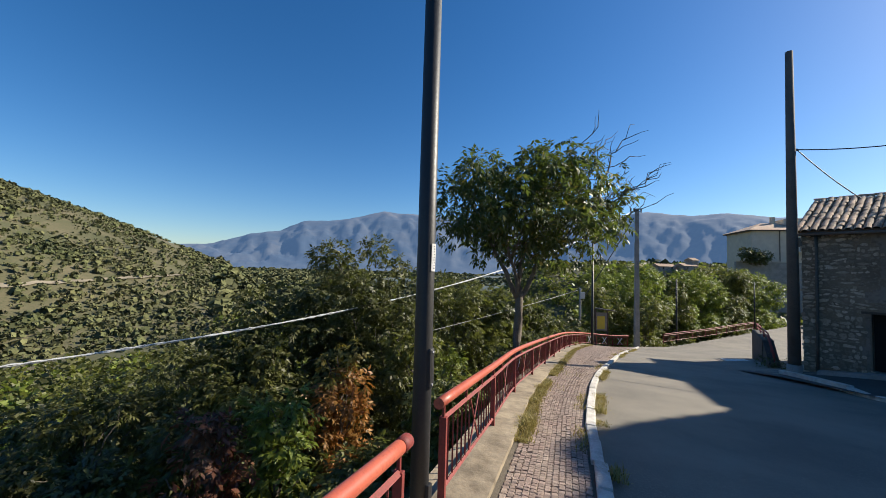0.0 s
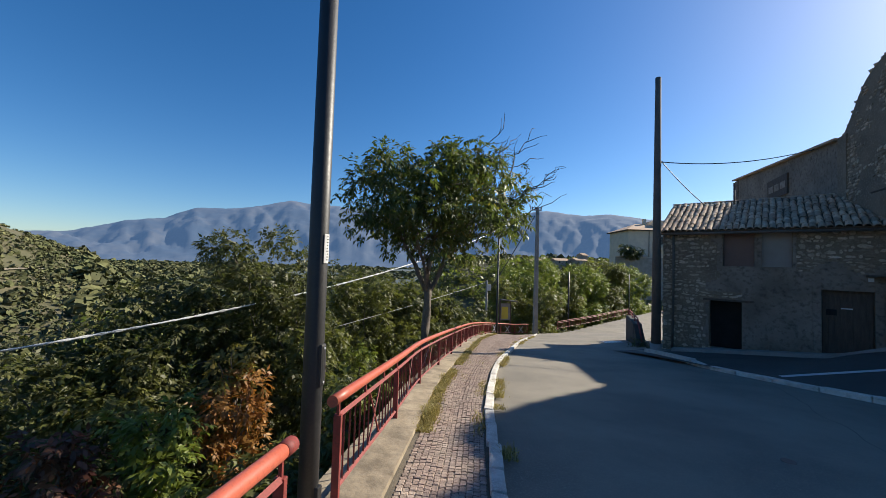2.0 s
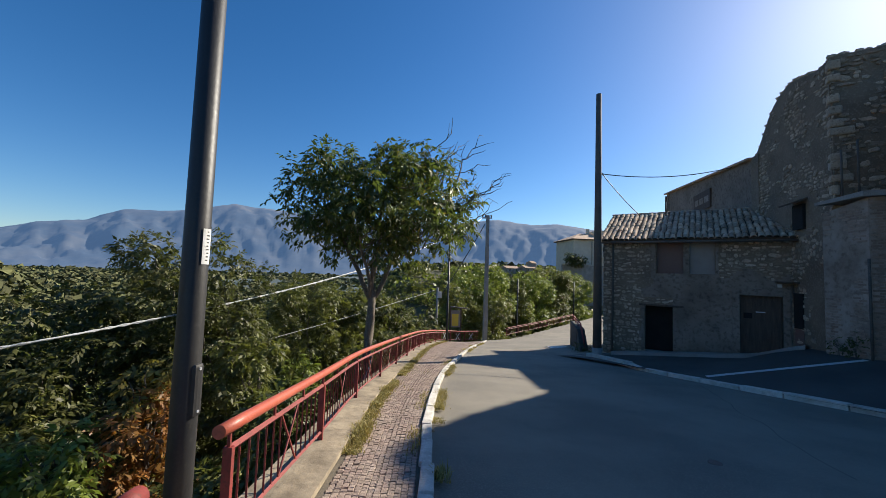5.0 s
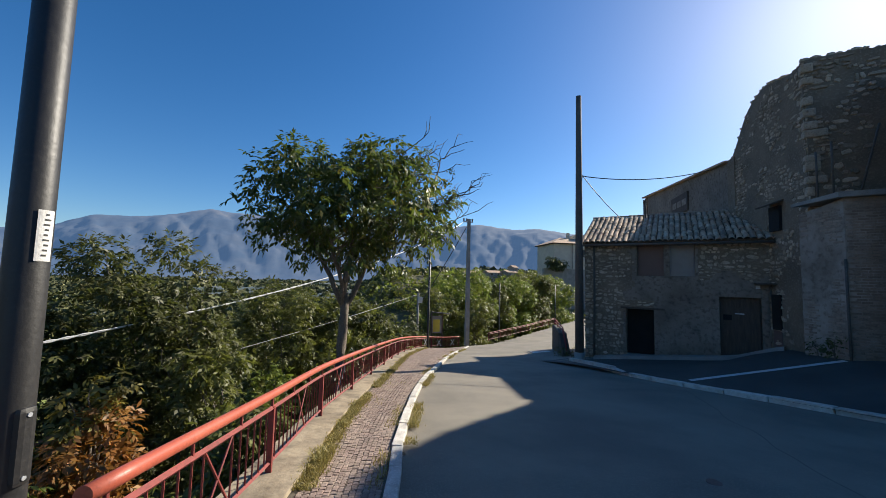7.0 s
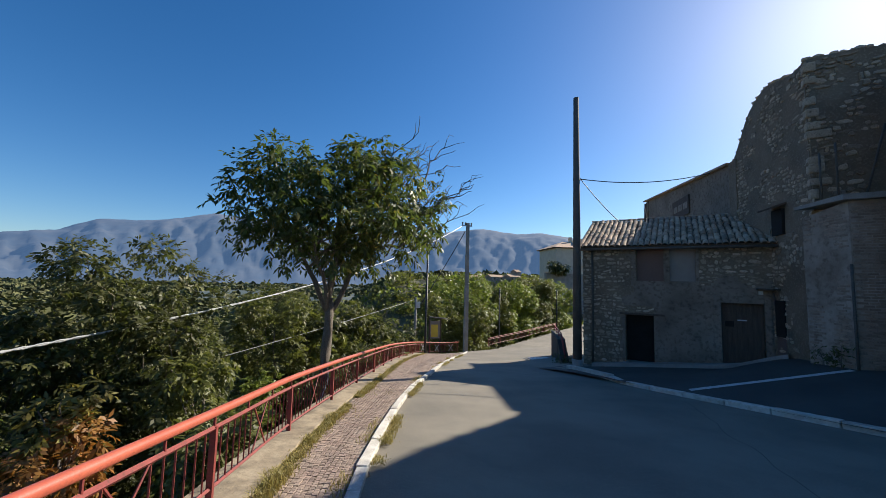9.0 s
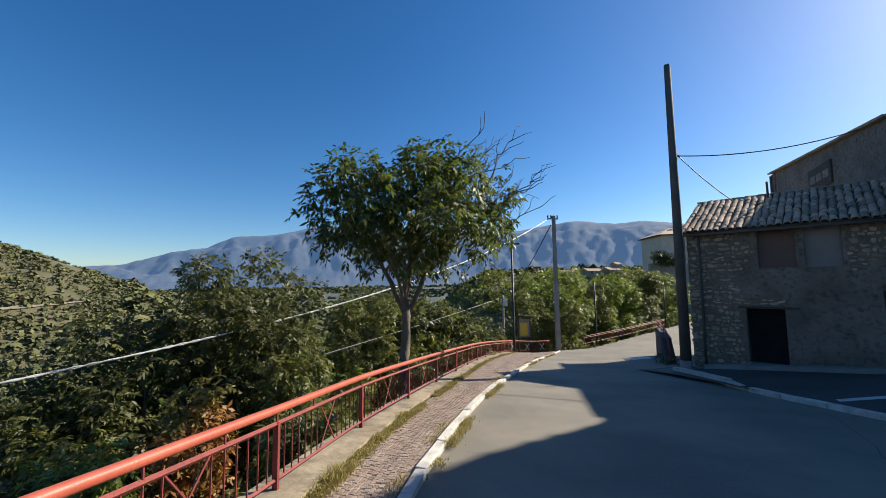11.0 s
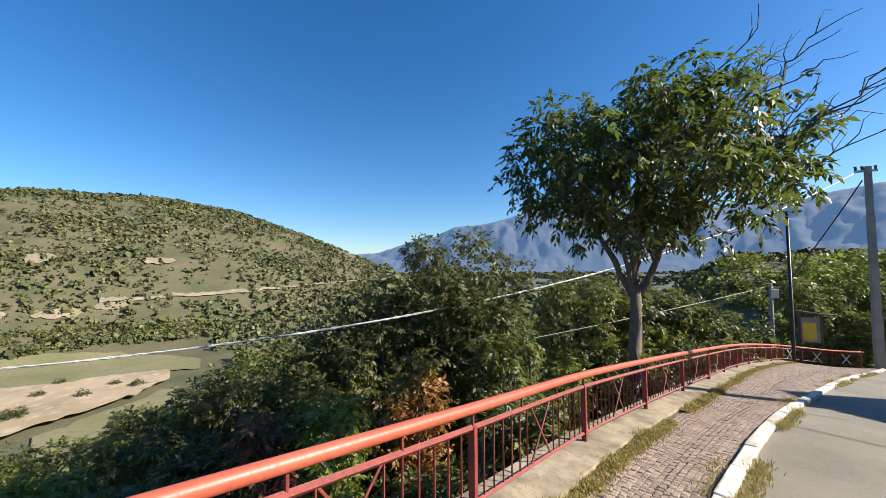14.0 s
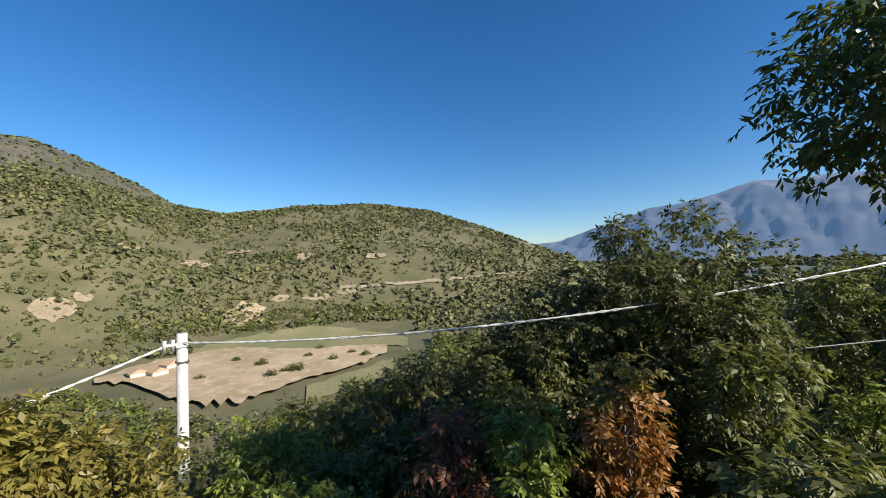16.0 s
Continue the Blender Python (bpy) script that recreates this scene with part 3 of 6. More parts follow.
def render_coat():
    """Cement render lying on the front, with a ragged edge."""
    verts, faces, idx = [], [], {}
    st = 0.09
    for i in range(int(6.6 / st)):
        for j in range(int(5.2 / st)):
            u, v = (i + 0.5) * st, -1.7 + (j + 0.5) * st
            if not bare_stone(u, v) and not in_hole(u, v, 0.0) and not (u < 1.8 + 0.5 * noise.noise((u, v * 2, 1)) and v > 0.6):
                q = []
                for a, b in ((i, j), (i + 1, j), (i + 1, j + 1), (i, j + 1)):
                    if (a, b) not in idx:
                        idx[a, b] = len(verts)
                        uu, vv = a * st + 0.03 * noise.noise((a * 3.1, b * 2.7, 0)), -1.7 + b * st + 0.03 * noise.noise((a * 2.3, b * 3.3, 9))
                        verts.append((uu, -0.028 - 0.012 * noise.noise((uu * 1.5, vv * 1.5, 4)), vv))
                    q.append(idx[a, b])
                faces.append(q)
    return mesh_of("render_coat", verts, faces, RENDER_GREY, True)


part("render_coat", render_coat(), None, house, "stained grey cement render")
# doorway to the dark cellar, a black sheet standing for the shade inside
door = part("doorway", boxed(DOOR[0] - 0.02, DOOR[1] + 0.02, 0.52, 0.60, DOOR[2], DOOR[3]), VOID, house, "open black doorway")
part("lintel", boxed(1.44, 3.06, -0.06, 0.3, 0.722, 0.80, None, 0.01), WOOD, house, "dark timber lintel")
part("threshold", boxed(1.55, 2.80, -0.12, 0.45, -1.26, -1.175, None, 0.015), CONCRETE_GREY, house)
# boarded double opening upstairs
win = part("window", boxed(3.06, 3.28, 0.02, 0.22, 2.12, 3.42, None, 0.01), RENDER_GREY, house, "boarded double window under the eaves")
part("board", boxed(2.10, 3.06, 0.16, 0.20, 2.12, 3.42), BOARD, win, "brown board")
part("board", boxed(3.28, 4.12, 0.16, 0.20, 2.12, 3.42), BOARD_GREY, win, "grey board")
part("window_sill", boxed(2.04, 4.18, -0.045, 0.15, 2.06, 2.12, None, 0.01), RENDER_GREY, win)
# big old wooden door
gate = part("door", boxed(GATE[0] + 0.004, GATE[1] - 0.004, 0.14, 0.20, GATE[2], GATE[3] - 0.004), WOOD, house, "weathered dark wooden double door")
for k in range(8):
    a = GATE[0] + 0.03 + k * 0.148
    part("plank", boxed(a, a + 0.144, 0.122, 0.142, GATE[2] + 0.02, GATE[3] - 0.12, None, 0.004), WOOD, gate)
part("hatch", boxed(4.98, 5.24, 0.108, 0.124, 0.50, 0.70), VOID, gate, "small black grille")
part("letter_plate", boxed(5.34, 5.62, 0.108, 0.124, 0.73, 0.77), STEEL, gate)
part("door_frame", boxed(GATE[0] - 0.22, GATE[0], -0.07, 0.30, -0.95, 1.62, None, 0.015), RENDER_GREY, house, "raised cement door surround")
part("door_frame", boxed(GATE[1], GATE[1] + 0.20, -0.07, 0.30, -0.95, 1.62, None, 0.015), RENDER_GREY, house)
part("door_frame", boxed(GATE[0], GATE[1], -0.07, 0.30, 1.36, 1.62, None, 0.015), RENDER_GREY, house)
part("number_plate", boxed(5.95, 6.08, -0.085, -0.07, 1.70, 1.82), WHITE, house, "small white house number plate")
# recess with meter box, small canopy and a loose drainpipe at the joint with the tower
part("canopy", boxed(5.90, 6.85, -0.42, 0.0, 1.86, 1.92, None, 0.01), WOOD, house, "little slanting board canopy")
part("downpipe", tubed([(0.40, -0.09, 3.42), (0.40, -0.09, 1.0), (0.38, -0.09, -1.45)], 0.045, 10), POLE_DARK, house, "rusty downpipe")
part("downpipe", tubed([(6.35, -0.10, 1.8), (6.45, -0.12, 0.4), (6.6, -0.16, -0.8)], 0.03, 8), POLE_DARK, house)
part("gutter", tubed([(-0.12, -0.36, 3.42), (6.5, -0.36, 3.40)], 0.05, 8), POLE_DARK, house, "dark eaves gutter")
# roof: boards, then curved tiles one by one
W0, Z0, W1, Z1 = -0.34, 3.52, 3.0, 5.08
slope = math.atan2(Z1 - Z0, W1 - W0)
bm = boxed(-0.14, 6.75, 0, math.hypot(W1 - W0, Z1 - Z0), -0.07, 0.0, Matrix.Translation((0, W0, Z0)) @ Matrix.Rotation(slope, 4, "X"))
part("roof", bm, WOOD, house, "sagging roof of curved terracotta tiles")
bm = boxed(-0.14, 6.75, 0, 2.85, -0.07, 0.0, Matrix.Translation((0, W1, Z1)) @ Matrix.Rotation(-0.42, 4, "X"))
part("roof", bm, WOOD, house)


def half_tile(r0, r1, L, th=0.014, seg=7, up=1):
    bm = bmesh.new()
    rows = []
    for y, r in ((0, r0), (L, r1)):
        for rr in (r, r - th):
            rows.append([bm.verts.new((math.cos(math.pi * k / seg) * rr, y, math.sin(math.pi * k / seg) * rr * 0.8 * up)) for k in range(seg + 1)])
    a, b, c, d = rows
    for k in range(seg):
        bm.faces.new((a[k], a[k + 1], c[k + 1], c[k]))
        bm.faces.new((b[k + 1], b[k], d[k], d[k + 1]))
        bm.faces.new((a[k + 1], a[k], b[k], b[k + 1]))
    me = bpy.data.meshes.new("tile")
    bm.to_mesh(me)
    bm.free()
    me.materials.append(TILE)
    return me


tile_mesh = half_tile(0.105, 0.082, 0.46)
roof_m = Matrix.Translation((0, W0, Z0)) @ Matrix.Rotation(slope, 4, "X")
tr = random.Random(11)
roof_len = math.hypot(W1 - W0, Z1 - Z0)
for c in range(32):
    for r in range(10):
        t = new("tile", tile_mesh)
        t.parent = house
        sag = 0.03 * math.sin(c * 0.55) + 0.02 * math.sin(r * 1.3 + c)
        t.matrix_local = roof_m @ pose(-0.04 + c * 0.213 + tr.uniform(-0.015, 0.015), -0.06 + r * 0.368 + tr.uniform(-0.03, 0.03), 0.012 + sag * 0.5 + 0.004 * (r % 2),
                                       tr.uniform(-1, 4), tr.uniform(-4, 4), tr.uniform(-3.5, 3.5))
for c in range(16):
    t = new("ridge_tile", tile_mesh)
    t.parent = house
    t.matrix_local = pose(-0.16 + c * 0.42, W1, Z1 + 0.03, 0, tr.uniform(-3, 3), -90 + tr.uniform(-4, 4))
part("vent_pipe", tubed([(2.3, 2.4, 4.8), (2.3, 2.4, 5.55)], 0.04, 8), POLE_DARK, house)

# ---- houses of the far bend and ridge ----
far = thing("cream_house", "cream two-storey house with a tiled roof on a terrace wall", "house", "", (51.4, 69.2, 4.2))
fm = Matrix.Rotation(radians(-12), 4, "Z")
part("wall", boxed(0, 13, 0, 9, -2, 5.8, fm), CREAM, far)
bm = bmesh.new()
g = [bm.verts.new(fm @ Vector(p)) for p in ((-0.6, -0.6, 5.8), (13.6, -0.6, 5.8), (13.6, 9.6, 5.8), (-0.6, 9.6, 5.8), (3.5, 4.5, 7.5), (13.6, 4.5, 7.5))]
for q in ((0, 1, 5, 4), (3, 4, 5, 2), (0, 4, 3), (1, 2, 5), (0, 3, 2, 1)):
    bm.faces.new([g[i] for i in q])
part("roof", bm, TILE_REST, far, "low-pitched terracotta roof")
part("eaves", boxed(-0.5, 13.5, -0.5, 9.5, 5.62, 5.78, fm), WOOD, far)
part("downpipe", tubed([fm @ Vector((4.1, -0.1, 5.6)), fm @ Vector((4.1, -0.1, -1.5))], 0.07, 6), POLE_DARK, far)
part("window", boxed(6.6, 7.9, -0.05, 0.2, 2.9, 4.5, fm), GLASS, far)
part("balcony", boxed(5.6, 9.0, -1.2, 0.0, 1.9, 2.1, fm), CREAM, far)
for k in range(9):
    part("baluster", boxed(5.65 + k * 0.41, 5.70 + k * 0.41, -1.18, -1.13, 2.1, 3.0, fm), POLE_DARK, far)
part("dormer", boxed(6.5, 11, 2.5, 6.5, 6.6, 8.1, fm), CREAM, far)
part("chimney", boxed(5.0, 5.6, 4.0, 4.6, 7.0, 8.6, fm), CREAM, far)
tw = thing("terrace_wall", "long pale retaining wall under the cream house", "wall", "", (47.5, 67.6, 2.0))
part("wall", boxed(0, 18, 0, 0.5, -6, 2.3, fm), CONCRETE_GREY, tw)
part("coping", boxed(-0.1, 18.1, -0.08, 0.58, 2.3, 2.45, fm), CREAM, tw)
for x, y, z, w, h, rot in ((133, 250, 4.4, 12, 2.2, 10), (120, 262, 4.0, 9, 2.0, -8), (146, 248, 4.6, 10, 2.6, 14), (152, 252, 6.0, 3.6, 5.0, 5)):
    fh = thing("village_house", "distant village house on the wooded ridge", "house", "village houses", (x, y, z))
    m = Matrix.Rotation(radians(rot), 4, "Z")
    part("wall", boxed(-w / 2, w / 2, -4, 4, -12, h, m), RENDER_PALE, fh)
    bm = bmesh.new()
    g = [bm.verts.new(m @ Vector(p)) for p in ((-w / 2 - .5, -4.5, h), (w / 2 + .5, -4.5, h), (w / 2 + .5, 4.5, h), (-w / 2 - .5, 4.5, h), (-w / 2 - .5, 0, h + 1.8), (w / 2 + .5, 0, h + 1.8))]
    for q in ((0, 1, 5, 4), (2, 3, 4, 5), (0, 4, 3), (1, 2, 5)):
        bm.faces.new([g[i] for i in q])
    part("roof", bm, TILE_REST, fh)
    part("window", boxed(-w / 4 - 0.5, -w / 4 + 0.5, -4.06, -3.9, 0.4, 1.8, m), GLASS, fh)
    part("window", boxed(w / 4 - 0.5, w / 4 + 0.5, -4.06, -3.9, 0.4, 1.8, m), GLASS, fh)

# ---- poles, lamps and cables ----
def street_lamp(x, y, base, top, r0, r1, label, head=True):
    t = thing("street_lamp", label, "street lamp", "street lamps", (x, y, base))
    h = top - base
    part("post", tubed([(0, 0, -0.25), (0, 0, 0.9), (0, 0, h)], [r0, r0, r1], 22), BLACK, t)
    if head:
        part("arm", tubed([(-0.42, 0, h + 0.02), (0.42, 0, h + 0.02)], 0.03, 8), BLACK, t)
        part("lamp_head", boxed(-0.52, -0.20, -0.10, 0.10, h - 0.03, h + 0.06, None, 0.02), BLACK, t)
        part("lamp_head", boxed(0.20, 0.52, -0.10, 0.10, h - 0.03, h + 0.06, None, 0.02), BLACK, t)
    return t


lx, ly = -0.385, 3.555
lamp = street_lamp(lx, ly, road_z(lx, ly), 6.6, 0.056, 0.047, "tall dark painted steel street lamp post beside the railing")
lb = road_z(lx, ly)
LM = Matrix.Rotation(radians(-25), 4, "Z")
bm = boxed(0.030, 0.067, -0.027, 0.027, 1.145 - lb, 1.385 - lb, LM, 0.017)
hatch = part("inspection_hatch", bm, BLACK, lamp, "rounded inspection hatch cover")
for z in (1.17, 1.36):
    part("screw", tubed([LM @ Vector((0.064, 0, z - lb)), LM @ Vector((0.070, 0, z - lb))], 0.007, 8), STEEL, hatch)


def wrap(r, a0, a1, z0, z1):
    verts, faces = [], []
    for k in range(9):
        a = radians(a0 + (a1 - a0) * k / 8)
        verts += [(r * math.cos(a), r * math.sin(a), z0), (r * math.cos(a), r * math.sin(a), z1)]
    return verts, [(2 * k, 2 * k + 2, 2 * k + 3, 2 * k + 1) for k in range(8)]


v, f = wrap(0.0575, -50, -2, 1.838 - lb, 2.004 - lb)
label = part("label", mesh_of("label", v, f, WHITE), None, lamp, "white paper label with rows of print")
for k in range(9):
    v, f = wrap(0.0582, -34 + (k % 3) * 2, -20 + (k % 4) * 2, 1.854 - lb + k * 0.0165, 1.860 - lb + k * 0.0165)
    part("print_line", mesh_of("print_line", v, f, BLACK), None, label)
part("base_box", boxed(0.045, 0.075, -0.022, 0.022, 0.27, 0.38, LM, 0.006), BLACK, lamp)
street_lamp(8.65, 26.2, road_z(8.65, 26.2), 4.15, 0.075, 0.06, "dark street lamp with twin heads behind the railing")
street_lamp(18.9, 34.85, road_z(18.9, 34.85), 1.45, 0.07, 0.06, "slim dark street lamp post at the far bend", False)
street_lamp(34.0, 46.0, road_z(34, 46), 1.2, 0.07, 0.06, "slim dark street lamp post at the far bend", False)

# dark pole at the house corner
wp = thing("utility_pole", "tall dark weathered utility pole at the house corner", "utility pole", "", (11.81, 15.21, -1.75))
part("pole", tubed([(0, 0, 0), (0, 0, 6), (0, 0, 11.9)], [0.19, 0.155, 0.115], 14), POLE_DARK, wp)
part("insulator", boxed(0.08, 0.22, -0.04, 0.04, 8.20, 8.28), STEEL, wp)
part("collar", tubed([(0, 0, 0.0), (0, 0, 0.55)], [0.23, 0.21], 14), CONCRETE_GREY, wp, "concrete collar")
# grey concrete pole down the lane
cp = thing("utility_pole", "grey concrete utility pole by the pavement end", "utility pole", "", (12.97, 29.4, road_z(12.97, 29.4)))
ch = 6.62 - road_z(12.97, 29.4)
bm = bmesh.new()
for k in range(4):
    a, b = ch * k / 4, ch * (k + 1) / 4
    w0 = 0.165 - 0.015 * k
    box(bm, -w0, w0, -w0 * 0.8, w0 * 0.8, a, b, None, 0.02)
part("pole", bm, CONCRETE_GREY, cp)
part("bracket", boxed(-0.5, 0.35, -0.05, 0.05, ch - 0.28, ch - 0.18), STEEL, cp)
for k in (-0.45, -0.2, 0.3):
    part("insulator", tubed([(k, 0, ch - 0.18), (k, 0, ch + 0.02)], [0.05, 0.07], 8), POLE_DARK, cp)
# white pole on the slope
sp = thing("utility_pole", "white painted steel pole with cable clamps on the slope", "utility pole", "", (-13.0, 5.12, -8.0))
part("pole", tubed([(0, 0, 0), (0, 0, 4), (0, 0, 7.76)], [0.165, 0.155, 0.135], 16), PALE, sp)
part("bracket", boxed(-0.06, 0.06, -0.45, 0.05, 7.42, 7.50), STEEL, sp)
part("clamp", boxed(-0.16, 0.16, -0.16, 0.16, 7.36, 7.42, None, 0.02), STEEL, sp)
part("clamp", boxed(-0.17, 0.17, -0.17, 0.17, 6.92, 6.96, None, 0.02), BLACK, sp)
for k in (-0.42, -0.22):
    part("insulator", tubed([(0, k, 7.28), (0, k, 7.6)], [0.04, 0.06], 8), STEEL, sp)
# short post with a white box
bp = thing("meter_post", "short grey post with a white box beyond the railing", "post", "", (8.6, 28.5, -3.6))
part("post", tubed([(0, 0, 0), (0, 0, 4.3)], [0.09, 0.08], 10), CONCRETE_GREY, bp)
part("box", boxed(-0.02, 0.30, -0.14, 0.02, 3.55, 4.0, None, 0.02), WHITE, bp)


def cable(name, label, a, b, sag, r, twist=False):
    a, b = Vector(a), Vector(b)
    t = thing(name, label, "cable", "overhead cables", a)
    n = 120 if twist else 30
    mid = [(b - a) * (k / n) - Vector((0, 0, 4 * sag * (k / n) * (1 - k / n))) for k in range(n + 1)]
    if twist:
        L = (b - a).length
        for ph in (0, math.pi):
            part("strand", tubed([p + Vector((0, 0.55 * r * math.cos(k * L / n / 0.11 + ph), 0.55 * r * math.sin(k * L / n / 0.11 + ph))) for k, p in enumerate(mid)], r * 0.62, 6), CABLE, t)
    else:
        part("wire", tubed(mid, r, 6), BLACK if "dark" in label else WIRE, t)
    return t


cable("overhead_cable", "thick pale twisted cable sagging between two poles", (12.6, 29.4, 6.4), (-13.0, 5.0, -0.50), 1.75, 0.034, True)
cable("overhead_cable", "thick pale twisted cable running down the slope", (-13.0, 4.9, -0.50), (-13.6, -4.0, -3.2), 0.15, 0.034, True)
cable("overhead_cable", "thin grey wire slung below the thick cable", (8.5, 28.5, 0.55), (-5.1, 14.0, -1.4), 0.12, 0.016)
cable("overhead_cable", "thin dark wire from the pole to the gable", (12.0, 15.15, 6.48), (18.6, 14.1, 7.3), 0.28, 0.02)
cable("overhead_cable", "thin dark wire from the pole to the low roof", (12.0, 15.15, 6.46), (13.9, 14.9, 4.7), 0.08, 0.018)
cable("overhead_cable", "dark cable dropping from the concrete pole", (12.7, 29.3, 5.9), (9.0, 28.6, 0.2), 0.1, 0.03)
# notice board
nb = thing("notice_board", "small roofed notice board with a yellow poster", "notice board", "", (10.1, 28.5, -3.3))
for x in (-0.42, 0.42):
    part("post", boxed(x - 0.05, x + 0.05, -0.05, 0.05, 0, 2.55, None, 0.01), WOOD, nb)
part("panel", boxed(-0.37, 0.37, -0.03, 0.03, 1.05, 2.3), CONCRETE_GREY, nb)
part("poster", boxed(-0.30, 0.22, -0.045, -0.032, 1.15, 2.05), YELLOW, nb, "yellow poster")
part("roof", boxed(-0.62, 0.62, -0.3, 0.3, 2.50, 2.57, Matrix.Rotation(radians(6), 4, "Y"), 0.01), POLE_DARK, nb)

# ---- red railing ----
def at_height(p, up):
    return Vector((p.x, p.y, road_z(p.x, p.y) + up))


def sub_line(line, s0, s1, step=0.25):
    n = max(2, int((s1 - s0) / step) + 1)
    return [along(line, s0 + (s1 - s0) * k / (n - 1))[0] for k in range(n)]


H_LOW, H_MID, H_TOP = 0.16, 0.64, 0.765


def railing(line, posts, label, pipe_mat=HANDRAIL, low=0.0, cross_mat=RED):
    """A railing along a plan line, with posts at the given arc lengths: a fat handrail on stubs over panels of bars with crosses."""
    t = thing("railing", label, "railing", "red railings", at_height(line[0], 0))
    base = Matrix.Translation(Vector((0, 0, -low)) - Vector(t.location))

    def put(name, bm, mat, lab=""):
        bm.transform(base)
        return part(name, bm, mat, t, lab)

    pipe = [at_height(p, H_TOP) for p in sub_line(line, max(0, posts[0] - 0.12), posts[-1] + 0.1)]
    put("handrail", tubed(pipe, 0.037, 14), pipe_mat, "sun-bleached orange-red tubular handrail")
    for a, b in zip(posts, posts[1:]):
        for h, w in ((H_MID, 0.022), (H_LOW, 0.018)):
            seg = [at_height(p, h) for p in sub_line(line, a, b)]
            put("rail", tube(bmesh.new(), seg, w, 4), RED)
        n = max(6, int(round((b - a) / 0.128)))
        mid = (a + b) / 2
        for k in range(1, n):
            s = a + (b - a) * k / n
            if abs(s - mid) < 0.17:
                continue
            p, _ = along(line, s)
            put("bar", tubed([at_height(p, H_LOW), at_height(p, H_MID)], 0.0072, 5), RED)
        for q0, q1 in ((-0.19, 0.19), (0.19, -0.19)):
            p0, p1 = along(line, mid + q0)[0], along(line, mid + q1)[0]
            put("cross_bar", tubed([at_height(p0, H_LOW), at_height(p1, H_MID)], 0.009 if cross_mat is RED else 0.02, 5), cross_mat)
        for k in (1, 2):
            p, _ = along(line, a + (b - a) * k / 3)
            put("stub", tubed([at_height(p, H_MID), at_height(p, H_TOP)], 0.010, 6), RED)
    for s in posts:
        p, d = along(line, s)
        rz = math.atan2(d.y, d.x)
        q = at_height(p, 0)
        m = Matrix.Translation(q) @ Matrix.Rotation(rz, 4, "Z")
        put("post", boxed(-0.018, 0.018, -0.026, 0.026, 0.04, H_MID + 0.012, m, 0.004), RED)
        put("stub", tubed([at_height(p, H_MID), at_height(p, H_TOP)], 0.012, 6), RED)
    e0, e1 = pipe[-2], pipe[-1]
    put("sleeve", tubed([e1 - (e1 - e0).normalized() * 0.10, e1 + (e1 - e0).normalized() * 0.003], 0.0395, 14), RED, "dark red joint sleeve")
    return t


def arc_at(line, y):
    s = 0
    for a, b in zip(line, line[1:]):
        if b.y >= y:
            return s + (b - a).length * (y - a.y) / (b.y - a.y)
        s += (b - a).length
    return s


railing(RAIL, [arc_at(RAIL, y) for y in (-1.9, -0.3, 1.4, 3.16)], "red painted iron railing ending beside the street lamp", low=0.055)
railing(RAIL, [arc_at(RAIL, y) for y in (3.95, 5.78, 7.72, 9.72, 11.72, 13.9)], "red painted iron railing with crossed panels along the pavement")
railing(RAIL, [arc_at(RAIL, y) for y in (14.0, 15.9, 17.9, 19.9, 21.9, 23.9, 26.3)], "red painted iron railing curving downhill to the notice board")
turn = smooth_line([(8.3, 26.5, 0), (8.9, 27.2, 0), (10.6, 27.9, 0), (11.9, 28.3, 0)], 0.3)
railing(turn, [0.1, length(turn) * 0.35, length(turn) * 0.68, length(turn) - 0.1], "red painted iron railing with white crossed bars beside the concrete pole", cross_mat=WHITE)
bend = smooth_line([(16.9, 33.2, 0), (19.6, 35.0, 0), (23.0, 37.2, 0), (28.3, 41.0, 0), (34, 45, 0)], 0.5)
railing(bend, [k * length(bend) / 9 + 0.01 for k in range(9)], "red iron railing round the outside of the far bend", RED)

# ---- trees and shrubs ----


def leaves(centres, size, droop=0.5, aspect=0.42, seed=1):
    """Folded leaf blades, four corners each, round the given centres."""
    g = np.random.default_rng(seed)
    n = len(centres)
    az = g.uniform(0, 2 * np.pi, n)
    dz = -droop + g.normal(0, 0.45, n)
    d = np.stack([np.cos(az), np.sin(az), dz], 1)
    d /= np.linalg.norm(d, axis=1, keepdims=True)
    s = np.cross(d, g.normal(0, 1, (n, 3)))
    s /= np.linalg.norm(s, axis=1, keepdims=True) + 1e-9
    nrm = np.cross(d, s)
    L = (size * g.uniform(0.6, 1.25, n))[:, None]
    c = np.asarray(centres)
    a, b = c - d * L * 0.5, c + d * L * 0.5
    l = c + s * L * aspect * 0.5 - nrm * L * 0.06
    r = c - s * L * aspect * 0.5 - nrm * L * 0.06
    verts = np.stack([a, l, b, r], 1).reshape(-1, 3)
    return verts


def quad_mesh(name, verts, mats, slots=None):
    n = len(verts) // 4
    me = bpy.data.meshes.new(name)
    me.vertices.add(len(verts))
    me.vertices.foreach_set("co", np.ascontiguousarray(verts, dtype=np.float32).ravel())
    me.loops.add(len(verts))
    me.loops.foreach_set("vertex_index", np.arange(len(verts), dtype=np.int32))
    me.polygons.add(n)
    me.polygons.foreach_set("loop_start", np.arange(0, len(verts), 4, dtype=np.int32))
    for m in mats:
        me.materials.append(m)
    if slots is not None:
        me.polygons.foreach_set("material_index", np.asarray(slots, dtype=np.int32))
    me.update(calc_edges=True)
    return me


